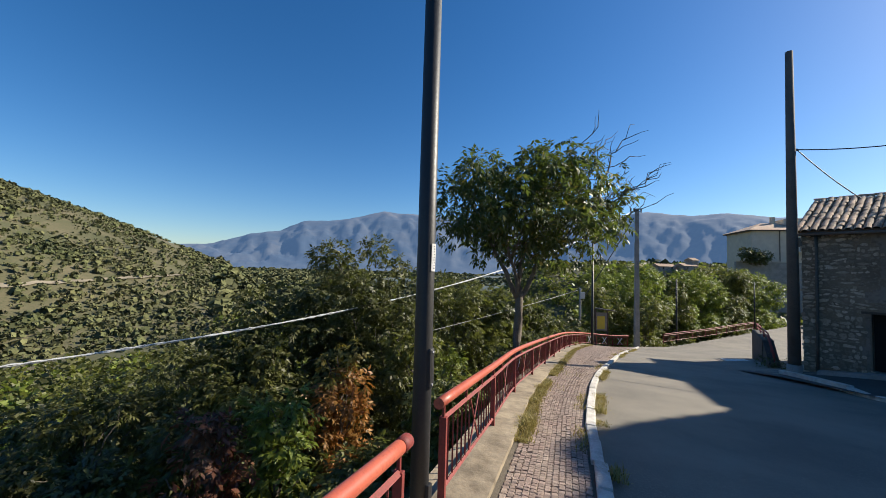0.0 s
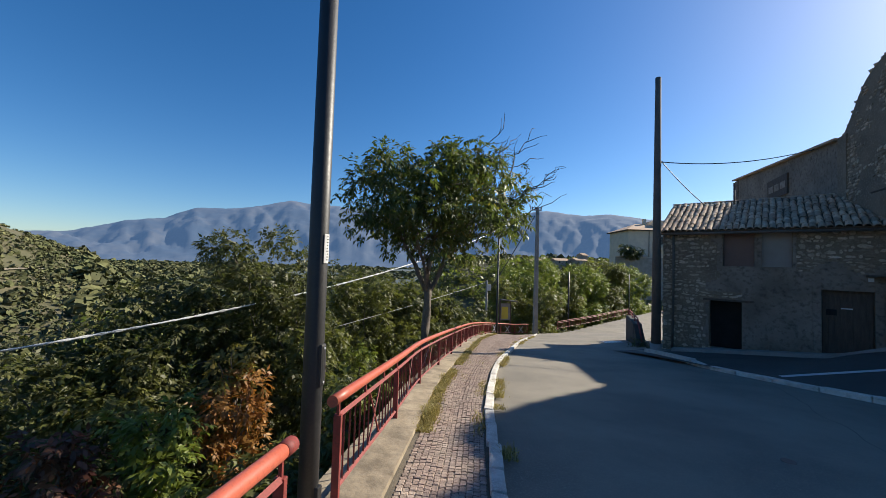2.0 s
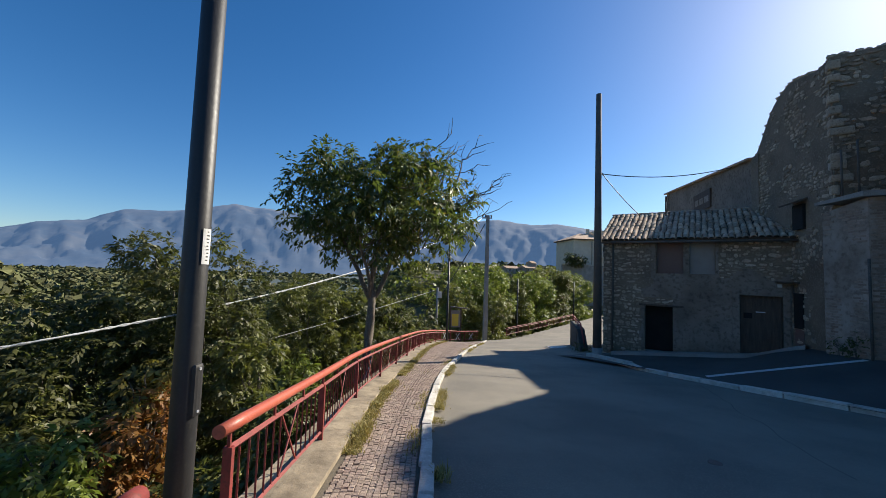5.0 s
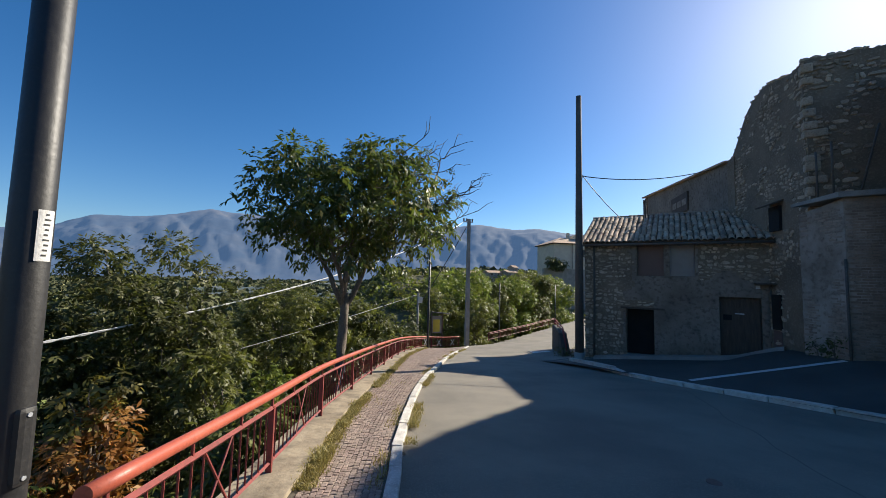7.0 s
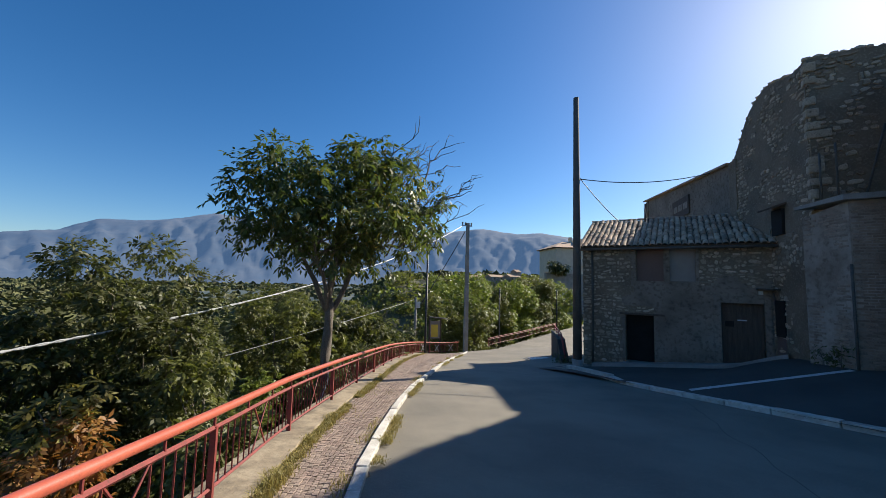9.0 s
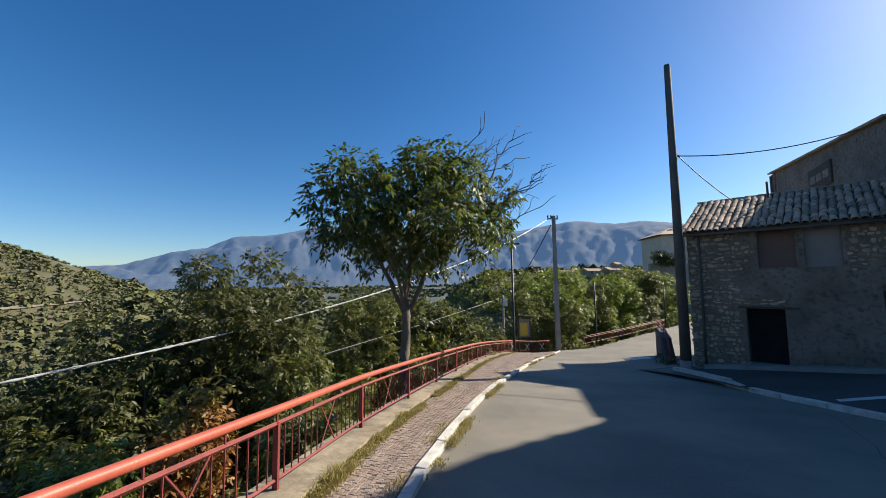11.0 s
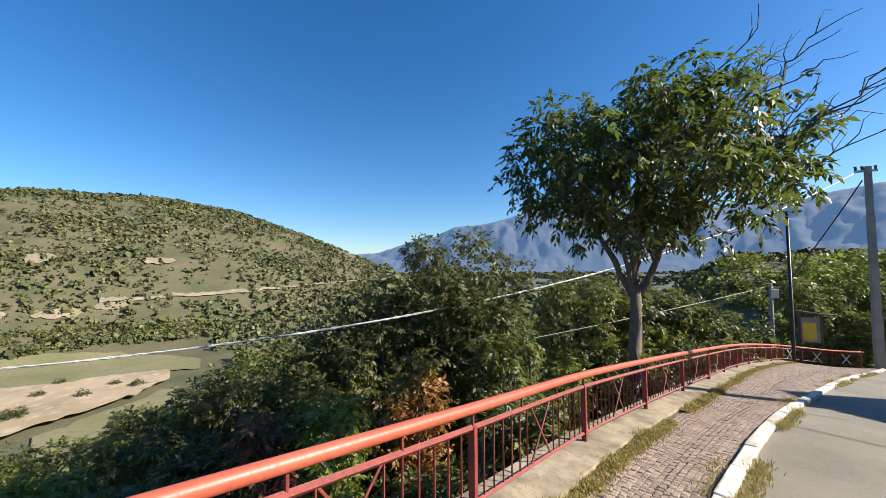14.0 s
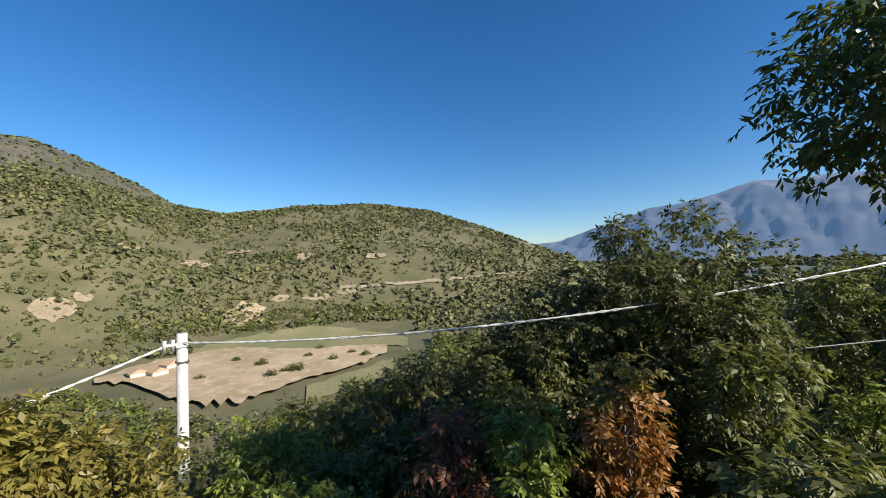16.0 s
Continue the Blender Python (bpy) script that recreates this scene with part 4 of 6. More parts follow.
def spray_leaves(g, lumps, per, size, droop=0.5, aspect=0.42, twig=1.25, count=7):
    """Leaves set in pairs along short drooping twigs that spring from the shells of lumps; gives four corners a leaf, and each leaf's centre."""
    out, mid = [], []
    for x, y, z, rx, ry, rz in lumps:
        n = max(3, int(per * (rx * ry * rz) ** (2 / 3) / count))
        q = g.normal(0, 1, (n, 3))
        q /= np.linalg.norm(q, axis=1, keepdims=True)
        root = q * (rx, ry, rz) * (g.uniform(0.3, 1.0, n) ** 0.4)[:, None] + (x, y, z)
        way = q * 0.8 + g.normal(0, 0.35, (n, 3)) + (0, 0, -0.35 * droop)
        way /= np.linalg.norm(way, axis=1, keepdims=True)
        face = q * 0.5 + g.normal(0, 0.35, (n, 3)) + (0, 0, 0.75)
        side = np.cross(way, face)
        side /= np.linalg.norm(side, axis=1, keepdims=True) + 1e-9
        for k in range(count):
            t = (k + 0.5) / count
            turn = 0.0 if k == count - 1 else (1.0 if k % 2 else -1.0)
            d = way * (0.55 if turn else 1.0) + side * turn * 0.85 + g.normal(0, 0.18, (n, 3)) + (0, 0, -droop * (0.35 + 0.4 * t))
            d /= np.linalg.norm(d, axis=1, keepdims=True)
            s = np.cross(d, face + g.normal(0, 0.3, (n, 3)))
            s /= np.linalg.norm(s, axis=1, keepdims=True) + 1e-9
            up = np.cross(s, d)
            L = (size * g.uniform(0.65, 1.2, n))[:, None]
            a = root + way * (twig * size * t) + (0, 0, -0.25 * droop * twig * size * t * t)
            out.append(np.stack([a, a + d * L * 0.45 + s * L * aspect * 0.5 + up * L * 0.07, a + d * L - up * L * 0.05, a + d * L * 0.45 - s * L * aspect * 0.5 + up * L * 0.07], 1))
            mid.append(a)
    return np.concatenate(out).reshape(-1, 3), np.concatenate(mid)


def limb(bm, a, b, r0, r1, g, wob=0.08, sides=7, n=6):
    a, b = Vector(a), Vector(b)
    L = (b - a).length
    pts = [a.lerp(b, k / n) + Vector(g.normal(0, wob * L / n, 3)) * (0 < k < n) + Vector((0, 0, 0.10 * L * math.sin(math.pi * k / n))) * (0 if L < 0.4 else 0.6) for k in range(n + 1)]
    tube(bm, pts, [r0 + (r1 - r0) * k / n for k in range(n + 1)], sides)
    return pts


def leafy_tree(name, label, x, y, z0, height, spread, material, leaf=0.13, density=900, lumps=26, seed=1, low=0.15, trunk=0.12, droop=0.6, squash=1.0, mats=None, lump=(0.28, 0.46)):
    """A tapered trunk with limbs to uneven clumps of small leaves."""
    g = np.random.default_rng(seed)
    t = thing(name, label, "tree" if name == "tree" else "shrub", "", (x, y, z0))
    L = []
    for k in range(lumps):
        h = low + (1 - low) * (k + 0.5) / lumps
        w = spread * (math.sin(math.pi * min(1, 0.22 + 0.78 * (1 - (h - low) / (1 - low)) * 0.98)) ** 0.8 * 0.85 + 0.12)
        a = g.uniform(0, 2 * math.pi)
        rr = w * math.sqrt(g.uniform(0.05, 1))
        s = spread * g.uniform(*lump)
        L.append((rr * math.cos(a), rr * math.sin(a), h * height - s * 0.3, s, s, s * g.uniform(0.7, 1.0) * squash))
    bm = bmesh.new()
    limb(bm, (0, 0, -0.4), (g.normal(0, 0.1), g.normal(0, 0.1), height * 0.8), trunk, trunk * 0.25, g, 0.05, 8)
    for l in L[::3]:
        limb(bm, (0, 0, max(0.1, l[2] * 0.55)), l[:3], trunk * 0.35, 0.012, g, 0.15, 5, 5)
    part("trunk", bm, BARK, t)
    verts, pts = spray_leaves(g, L, density, leaf, droop)
    slots = None
    mm = [material]
    if mats:
        mm = [material] + mats
        near = np.array([int(noise.noise((p[0] * 0.5 + seed, p[1] * 0.5, p[2] * 0.5)) > 0.22) for p in pts])
        slots = near * g.integers(1, len(mm), len(pts))
    part("crown", quad_mesh("crown", verts, mm, slots), None, t)
    return t

# ---- ruined tower building and the long house behind ----
TD, TN = Vector((0.565, 0.825, 0)).normalized(), Vector((0.825, -0.565, 0)).normalized()
TP = Vector((15.12, 8.75, 0))
RD = HD.copy()


def prism_block(foot, z0, z1):
    bm = bmesh.new()
    lo, hi = [bm.verts.new((*p, z0)) for p in foot], [bm.verts.new((*p, z1)) for p in foot]
    n = len(foot)
    for i in range(n):
        bm.faces.new((lo[i], lo[(i + 1) % n], hi[(i + 1) % n], hi[i]))
    bm.faces.new(hi)
    bm.faces.new(lo[::-1])
    bmesh.ops.recalc_face_normals(bm, faces=bm.faces[:])
    return bm


def side_top(s):
    return interp(s, [(-0.5, 9.0), (0.8, 8.98), (2.0, 9.28), (2.45, 9.25), (2.9, 9.1), (3.35, 8.85), (3.7, 8.5), (4.0, 8.1), (4.4, 7.6), (4.8, 7.2), (17.8, 8.4)])


def sheet(place, us, top, z0, rows=12):
    """A wall sheet with a shaped top, in the axes of place(u, v, out)."""
    verts, faces = [], []
    for u in us:
        for k in range(rows + 1):
            z = z0 + (top(u) - z0) * k / rows
            verts.append(place(u, z, 0))
    n = rows + 1
    for i in range(len(us) - 1):
        for k in range(rows):
            a = i * n + k
            faces.append((a, a + 1, a + n + 1, a + n))
    return verts, faces


def thick(name, place, us, top, z0, depth, material, parent, label=""):
    """A wall with depth behind a shaped face."""
    v, f = sheet(place, us, top, z0)
    n = len(v)
    rows = n // len(us)
    v2 = [place(u, z0 + (top(u) - z0) * k / (rows - 1), -depth) for u in us for k in range(rows)]
    f2 = [tuple(i + n for i in q[::-1]) for q in f]
    caps = []
    for i in range(len(us) - 1):
        a, b = i * rows + rows - 1, (i + 1) * rows + rows - 1
        caps.append((a, a + n, b + n, b))
    for k in range(rows - 1):
        caps.append((k, k + n, k + 1 + n, k + 1))
        e = (len(us) - 1) * rows + k
        caps.append((e, e + 1, e + 1 + n, e + n))
    me = mesh_of(name, v + v2, f + f2 + caps, material)
    return part(name, me, None, parent, label)


def side_place(u, z, o):
    """The tower's side: s along it, leaning in a little as it rises."""
    lean = 0.012 * (z - 2)
    q = TP + TD * u - TN * (o - lean)
    return (q.x, q.y, z)


def front_place(u, z, o):
    q = TP + RD * u - HN * (o - 0.012 * (z - 2))
    return (q.x, q.y, z)


def front_top(u):
    return 9.06 + 0.03 * math.sin(u * 2.3) + 0.02 * math.sin(u * 7)


tower = thing("ruined_tower", "tall ruined rubble stone building with a broken curving top", "building")
us = [-0.02 + 0.15 * k for k in range(34)]
thick("wall", side_place, us, side_top, -1.4, 0.7, MORTAR, tower, "side wall of rough rubble")
thick("wall", front_place, [0.01 + 0.4 * k for k in range(24)], front_top, -1.4, 0.7, MORTAR, tower, "front wall of rubble and brick")
e = TP + RD * 9.2
thick("wall", lambda u, z, o: tuple((e + HN * u + RD * o)[:2]) + (z,), [0, 3, 6, 9], lambda u: 9.0, -1.4, 0.7, MORTAR, tower)
# unseen tall block, not part of the tower, added to shade the lane
part("wall", prism_block([(23.7, 9.55), (22.5, 3.0), (31.0, 5.0), (29.0, 11.2)], -1.4, 16.0), MORTAR, tower)
e2 = TP + TD * 4.95
thick("wall", lambda u, z, o: tuple((e2 + TN * u + TD * o)[:2]) + (z,), [0.0, 3, 6, 9, 12], lambda u: 7.3, -1.4, 0.6, MORTAR, tower)
v, f = rubble(side_place, 0.0, 4.9, -0.4, 9.2, 0.23, lambda a, b: b < side_top(a) - 0.12 and noise.noise((a * 0.8, b * 0.8, 7)) + 0.5 * noise.noise((a * 3.1, b * 3.1, 2)) > 0.02, 8, 0.03)
tagged(part("stonework", mesh_of("stonework", v, f, STONE), None, tower, "weathered limestone rubble"), kind="stuff")
v, f = rubble(front_place, 0.02, 6.0, 4.4, 9.0, 0.30, lambda a, b: b < front_top(a) - 0.1 and noise.noise((a * 0.9, b * 0.9, 5)) + 0.6 * noise.noise((a * 2.6, b * 2.6, 1)) > -0.12, 9, 0.045, 0.6)
tagged(part("stonework", mesh_of("stonework", v, f, STONE), None, tower, "weathered limestone rubble"), kind="stuff")
# quoins at the corner
for k in range(26):
    z = -0.3 + k * 0.355 + 0.05 * math.sin(k * 2.1)
    L = (0.42 if k % 2 else 0.26) * (1 + 0.35 * math.sin(k * 1.7))
    if k % 5 == 3:
        continue
    bm = boxed(-0.035, L, -0.04, 0.30, z, z + 0.27 + 0.05 * math.sin(k * 3.3), Matrix(((RD.x, HN.x, 0, TP.x), (RD.y, HN.y, 0, TP.y), (0, 0, 1, 0), (0, 0, 0, 1))), 0.06)
    part("quoin", bm, STONE, tower)
# loose coping stones along the broken top
cr = random.Random(5)
for k in range(42):
    u = 0.1 + k * 0.205 + cr.uniform(-0.08, 0.08)
    bm = bmesh.new()
    bmesh.ops.create_icosphere(bm, subdivisions=2, radius=1)
    for vv in bm.verts:
        vv.co *= 1 + 0.25 * noise.noise(vv.co * 1.7 + Vector((k, 0, 0)))
    w = cr.uniform(0.06, 0.11)
    p = front_place(u, front_top(u) + w * 0.5, -0.14)
    bmesh.ops.transform(bm, matrix=Matrix.Translation(p) @ Matrix.Rotation(cr.random() * 3, 4, "Z") @ Matrix.Diagonal((w * 1.5, w * 1.1, w * 0.8, 1)), verts=bm.verts[:])
    part("coping_stone", bm, STONE, tower)
for k in range(17):
    u = 0.3 + k * 0.27 + cr.uniform(-0.06, 0.06)
    bm = bmesh.new()
    bmesh.ops.create_icosphere(bm, subdivisions=1, radius=1)
    w = cr.uniform(0.07, 0.13)
    p = side_place(u, side_top(u) + w * 0.25, -0.10)
    bmesh.ops.transform(bm, matrix=Matrix.Translation(p) @ Matrix.Rotation(cr.random() * 3, 4, "Z") @ Matrix.Diagonal((w * 1.5, w * 1.1, w * 0.7, 1)), verts=bm.verts[:])
    part("coping_stone", bm, STONE, tower)
# small dark opening with a slanting hood above the low roof
TM = Matrix(((TD.x, -TN.x, 0, TP.x), (TD.y, -TN.y, 0, TP.y), (0, 0, 1, 0), (0, 0, 0, 1)))        # s along the side, out of it, z
# recess and opening are black boxes whose colour stands for inner shade
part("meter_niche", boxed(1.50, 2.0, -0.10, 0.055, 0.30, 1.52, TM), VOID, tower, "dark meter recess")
part("meter_door", boxed(1.50, 1.98, -0.10, 0.045, -0.75, 0.27, TM, 0.01), BOARD, tower, "faded reddish metal meter door")
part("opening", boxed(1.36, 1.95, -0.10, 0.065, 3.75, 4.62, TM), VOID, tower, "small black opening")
part("hood", boxed(1.25, 2.10, -0.05, 0.42, -0.03, 0.03, TM @ Matrix.Translation((0, 0, 4.78)) @ Matrix.Rotation(radians(-22), 4, "X")), WOOD, tower, "slanting board hood")
# brick annexe against the tower's foot, with a tiled ledge
ann = thing("brick_annexe", "low brick and plaster annexe with a stone ledge against the tower", "building")
AM = Matrix(((RD.x, HN.x, 0, TP.x), (RD.y, HN.y, 0, TP.y), (0, 0, 1, 0), (0, 0, 0, 1)))           # s along the front, into it, z


def annexe_block(pts, z0, zs):
    bm = bmesh.new()
    lo = [bm.verts.new(AM @ Vector((p[0], p[1], z0))) for p in pts]
    hi = [bm.verts.new(AM @ Vector((p[0], p[1], z))) for p, z in zip(pts, zs)]
    n = len(pts)
    for i in range(n):
        bm.faces.new((lo[i], lo[(i + 1) % n], hi[(i + 1) % n], hi[i]))
    bm.faces.new(hi[::-1])
    bm.faces.new(lo)
    bmesh.ops.recalc_face_normals(bm, faces=bm.faces[:])
    return bm


part("wall", annexe_block([(-0.25, -0.03), (0.43, -1.2), (9.0, -1.2), (9.0, -0.03)], -1.4, [4.05, 4.3, 4.3, 4.1]), RENDER_PALE, ann, "pale peeling plaster")
part("ledge", annexe_block([(-0.42, 0.0), (0.30, -1.38), (9.2, -1.38), (9.2, 0.0)], 4.31, [4.40, 4.46, 4.46, 4.44]), CONCRETE_GREY, ann, "overhanging stone ledge")
verts, faces = [], []
br = random.Random(3)


def brick_courses(a, b, z0, z1, bare):
    """Thin bricks on the face from a to b, in the annexe's axes, left out where bare(u, z) is true."""
    d = (b - a).normalized()
    n = Vector((d.y, -d.x, 0))
    z, r = z0, 0
    while z < z1:
        u = 0.02 + (0.13 if r % 2 else 0)
        while u < (b - a).length - 0.26:
            w = br.uniform(0.20, 0.26)
            if not bare(u, z):
                o, k = br.uniform(0.003, 0.020), len(verts)
                for du, dz, dw in ((0, 0, -0.01), (w, 0, -0.01), (w, 0.062, -0.01), (0, 0.062, -0.01), (0.006, 0.006, o), (w - 0.006, 0.006, o), (w - 0.006, 0.056, o), (0.006, 0.056, o)):
                    q = a + d * (u + du) + n * dw
                    verts.append(AM @ Vector((q.x, q.y, z + dz)))
                faces.extend([(k + 4, k + 5, k + 6, k + 7)] + [(k + i, k + (i + 1) % 4, k + 4 + (i + 1) % 4, k + 4 + i) for i in range(4)])
            u += w + 0.014
        z += 0.075 + br.uniform(-0.003, 0.003)
        r += 1


brick_courses(Vector((0.44, -1.2, 0)), Vector((8.9, -1.2, 0)), -0.4, 4.2, lambda u, z: noise.noise((u * 0.7, z * 0.7, 3)) < -0.22)
brick_courses(Vector((-0.24, -0.05, 0)), Vector((0.43, -1.2, 0)), -0.4, 4.0, lambda u, z: noise.noise((u * 1.3, z * 0.6, 11)) < 0.12 - 0.25 * ease(2.2, 3.8, z))
tagged(part("brickwork", mesh_of("brickwork", verts, faces, BRICK), None, ann, "worn thin brown bricks"), kind="stuff")
part("downpipe", tubed([AM @ Vector((0.40, -1.26, 2.6)), AM @ Vector((0.40, -1.26, -0.5))], 0.035, 8), POLE_DARK, ann)
for a, b in (((0.16, -0.25, 4.42), (0.16, -0.25, 5.95)), ((0.5, -0.3, 4.45), (0.5, -0.3, 6.2)), ((0.95, -0.6, 4.45), (1.45, -0.5, 6.5))):
    st = thing("iron_rod", "rusty iron rod standing on the annexe ledge", "rod", "iron rods", AM @ Vector(a))
    part("rod", tubed([(0, 0, 0), (AM @ Vector(b)) - (AM @ Vector(a))], 0.028, 7), POLE_DARK, st)
# plain house front, unseen, added up the lane so its shade falls there
row = thing("unseen_shade_house", "unseen plain rendered house added to shade the lane", "house")
part("wall", prism_block([(13.3, 6.1), (15.2, 6.8), (18.0, 5.2), (15.0, -9.0), (8.9, -9.0)], -1.5, 7.4), RENDER_GREY, row)
bm = bmesh.new()
g = [bm.verts.new(p) for p in ((13.1, 6.1, 7.4), (15.2, 6.85, 8.3), (18.2, 5.2, 7.4), (8.7, -9.2, 7.4), (12.0, -9.2, 8.3), (15.2, -9.2, 7.4))]
for q in ((0, 1, 4, 3), (1, 2, 5, 4), (0, 2, 1), (3, 4, 5), (0, 3, 5, 2)):
    bm.faces.new([g[i] for i in q])
part("roof", bm, TILE_REST, row)
# long plastered house behind, seen over the low roof
lh = thing("plastered_house", "long grey plastered house with a tiled verge behind the low roof", "house")
thick("wall", side_place, [4.96, 8, 11, 14, 17.8], side_top, -2.5, 0.5, RENDER_GREY, lh)
e3 = TP + TD * 17.8
thick("wall", lambda u, z, o: tuple((e3 + TN * u + TD * o)[:2]) + (z,), [0.0, 4, 8], lambda u: 8.3, -2.5, 0.5, RENDER_GREY, lh)
roofv = []
for s in (4.9, 18.1):
    for w in (-0.12, 6.5):
        q = TP + TD * s + TN * w
        roofv += [(q.x, q.y, side_top(s) + 0.02 + 0.02 * w), (q.x, q.y, side_top(s) + 0.11 + 0.02 * w)]
part("roof", mesh_of("roof", roofv, [(1, 3, 7, 5), (0, 4, 6, 2), (0, 1, 5, 4), (4, 5, 7, 6), (2, 6, 7, 3), (0, 2, 3, 1)], TILE_REST), None, lh, "tiled roof edge")
part("window", boxed(9.4, 11.9, -0.10, 0.03, 5.95, 7.0, TM), WOOD, lh, "dark framed window")
for k in range(3):
    part("pane", boxed(9.6 + k * 0.75, 10.2 + k * 0.75, 0.02, 0.04, 6.3, 6.65, TM), RENDER_PALE, lh)
part("downpipe", tubed([TM @ Vector((17.6, 0.1, 8.2)), TM @ Vector((17.6, 0.1, 0))], 0.06, 6), POLE_DARK, lh)

# ash tree beside the railing
def ash_tree(x, y):
    g = np.random.default_rng(17)
    z0 = land_z(x, y)
    t = thing("tree", "leafy ash tree with bare twigs growing below the railing", "tree", "", (x, y, z0))
    bm = bmesh.new()
    fork = Vector((0.05, 0.0, 1.15 - z0))
    limb(bm, (0, 0, -0.5), fork + Vector((0, 0, 0.25)), 0.165, 0.095, g, 0.03, 12, 8)
    ends = []
    for dx, dy, h, r in ((-1.2, 0.3, 2.2, 0.085), (0.15, -0.5, 2.8, 0.085), (1.3, 0.5, 2.0, 0.09), (0.3, 0.9, 2.5, 0.075), (-0.5, -0.6, 1.7, 0.07)):
        e = fork + Vector((dx, dy, h))
        pts = limb(bm, fork - Vector((0, 0, 0.15)), e, r * 0.85, 0.025, g, 0.12, 8, 7)
        for p in pts[3:]:
            for q in range(2):
                b = p + Vector((g.normal(0, 0.8), g.normal(0, 0.8), g.uniform(0.1, 0.9)))
                limb(bm, p, b, 0.022, 0.007, g, 0.18, 5, 4)
                ends.append(b)
    part("trunk", bm, BARK, t, "forked grey trunk")
    bm = bmesh.new()
    limb(bm, (0.12, -0.14, -0.2), (0.0, -0.12, 1.3), 0.018, 0.016, g, 0.10, 6, 8)
    limb(bm, (-0.15, -0.10, 0.4), (0.10, -0.16, 2.0), 0.016, 0.014, g, 0.12, 6, 8)
    part("vine_stem", bm, CABLE, t, "pale climbing stem on the trunk")
    # bare twigs towards the sun
    bm = bmesh.new()
    for k in range(26):
        a = fork + Vector((g.uniform(0.5, 2.1), g.uniform(-0.5, 0.6), g.uniform(1.2, 3.1)))
        b = a + Vector((g.uniform(0.6, 1.7), g.uniform(-0.5, 0.5), g.uniform(0.6, 1.7)))
        pts = limb(bm, a, b, 0.026, 0.008, g, 0.2, 5, 6)
        for p in pts[2:]:
            limb(bm, p, p + Vector((g.uniform(0.0, 0.6), g.normal(0, 0.25), g.uniform(0.05, 0.6))), 0.012, 0.004, g, 0.2, 4, 3)
    part("bare_branch", bm, BARK, t, "bare grey twigs")
    cz = 3.45 - z0
    L = []
    for k in range(125):
        a, u = g.uniform(0, 2 * np.pi), g.uniform(-1, 1)
        rr = g.uniform(0.1, 1.0) ** 0.6
        h = u * 1.45
        w = 2.3 * math.sqrt(max(0.05, 1 - (abs(u) ** 2.2))) * rr
        px, py, pz = w * math.cos(a), w * math.sin(a), cz + h * 0.95 + 0.15
        if u < -0.55 and rr > 0.8 and g.random() < 0.6:
            pz += 0.5
        s = g.uniform(0.20, 0.46)
        L.append((px + 0.18, py, pz, s * 1.15, s * 1.15, s * 0.8))
    L = [l for l in L if not (-0.7 < l[0] < 0.1 and l[2] > cz + 1.25)]
    for k in range(95):
        a, u = g.uniform(0, 2 * np.pi), g.uniform(-0.95, 1)
        w = (2.3 + g.uniform(0.0, 0.45)) * math.sqrt(max(0.06, 1 - abs(u) ** 2.2))
        s = g.uniform(0.12, 0.24)
        L.append((w * math.cos(a) + 0.25, w * math.sin(a), cz + u * 1.5 + 0.12, s, s, s * 1.3))
    verts, pts = spray_leaves(g, L, 1050, 0.165, 0.9, 0.36)
    slots = (g.random(len(pts)) < 0.06).astype(int)
    part("crown", quad_mesh("crown", verts, [LEAF, LEAF_YELLOW], slots), None, t, "drooping green leaves, a few yellowing")
    return t


ash_tree(1.45, 11.6)

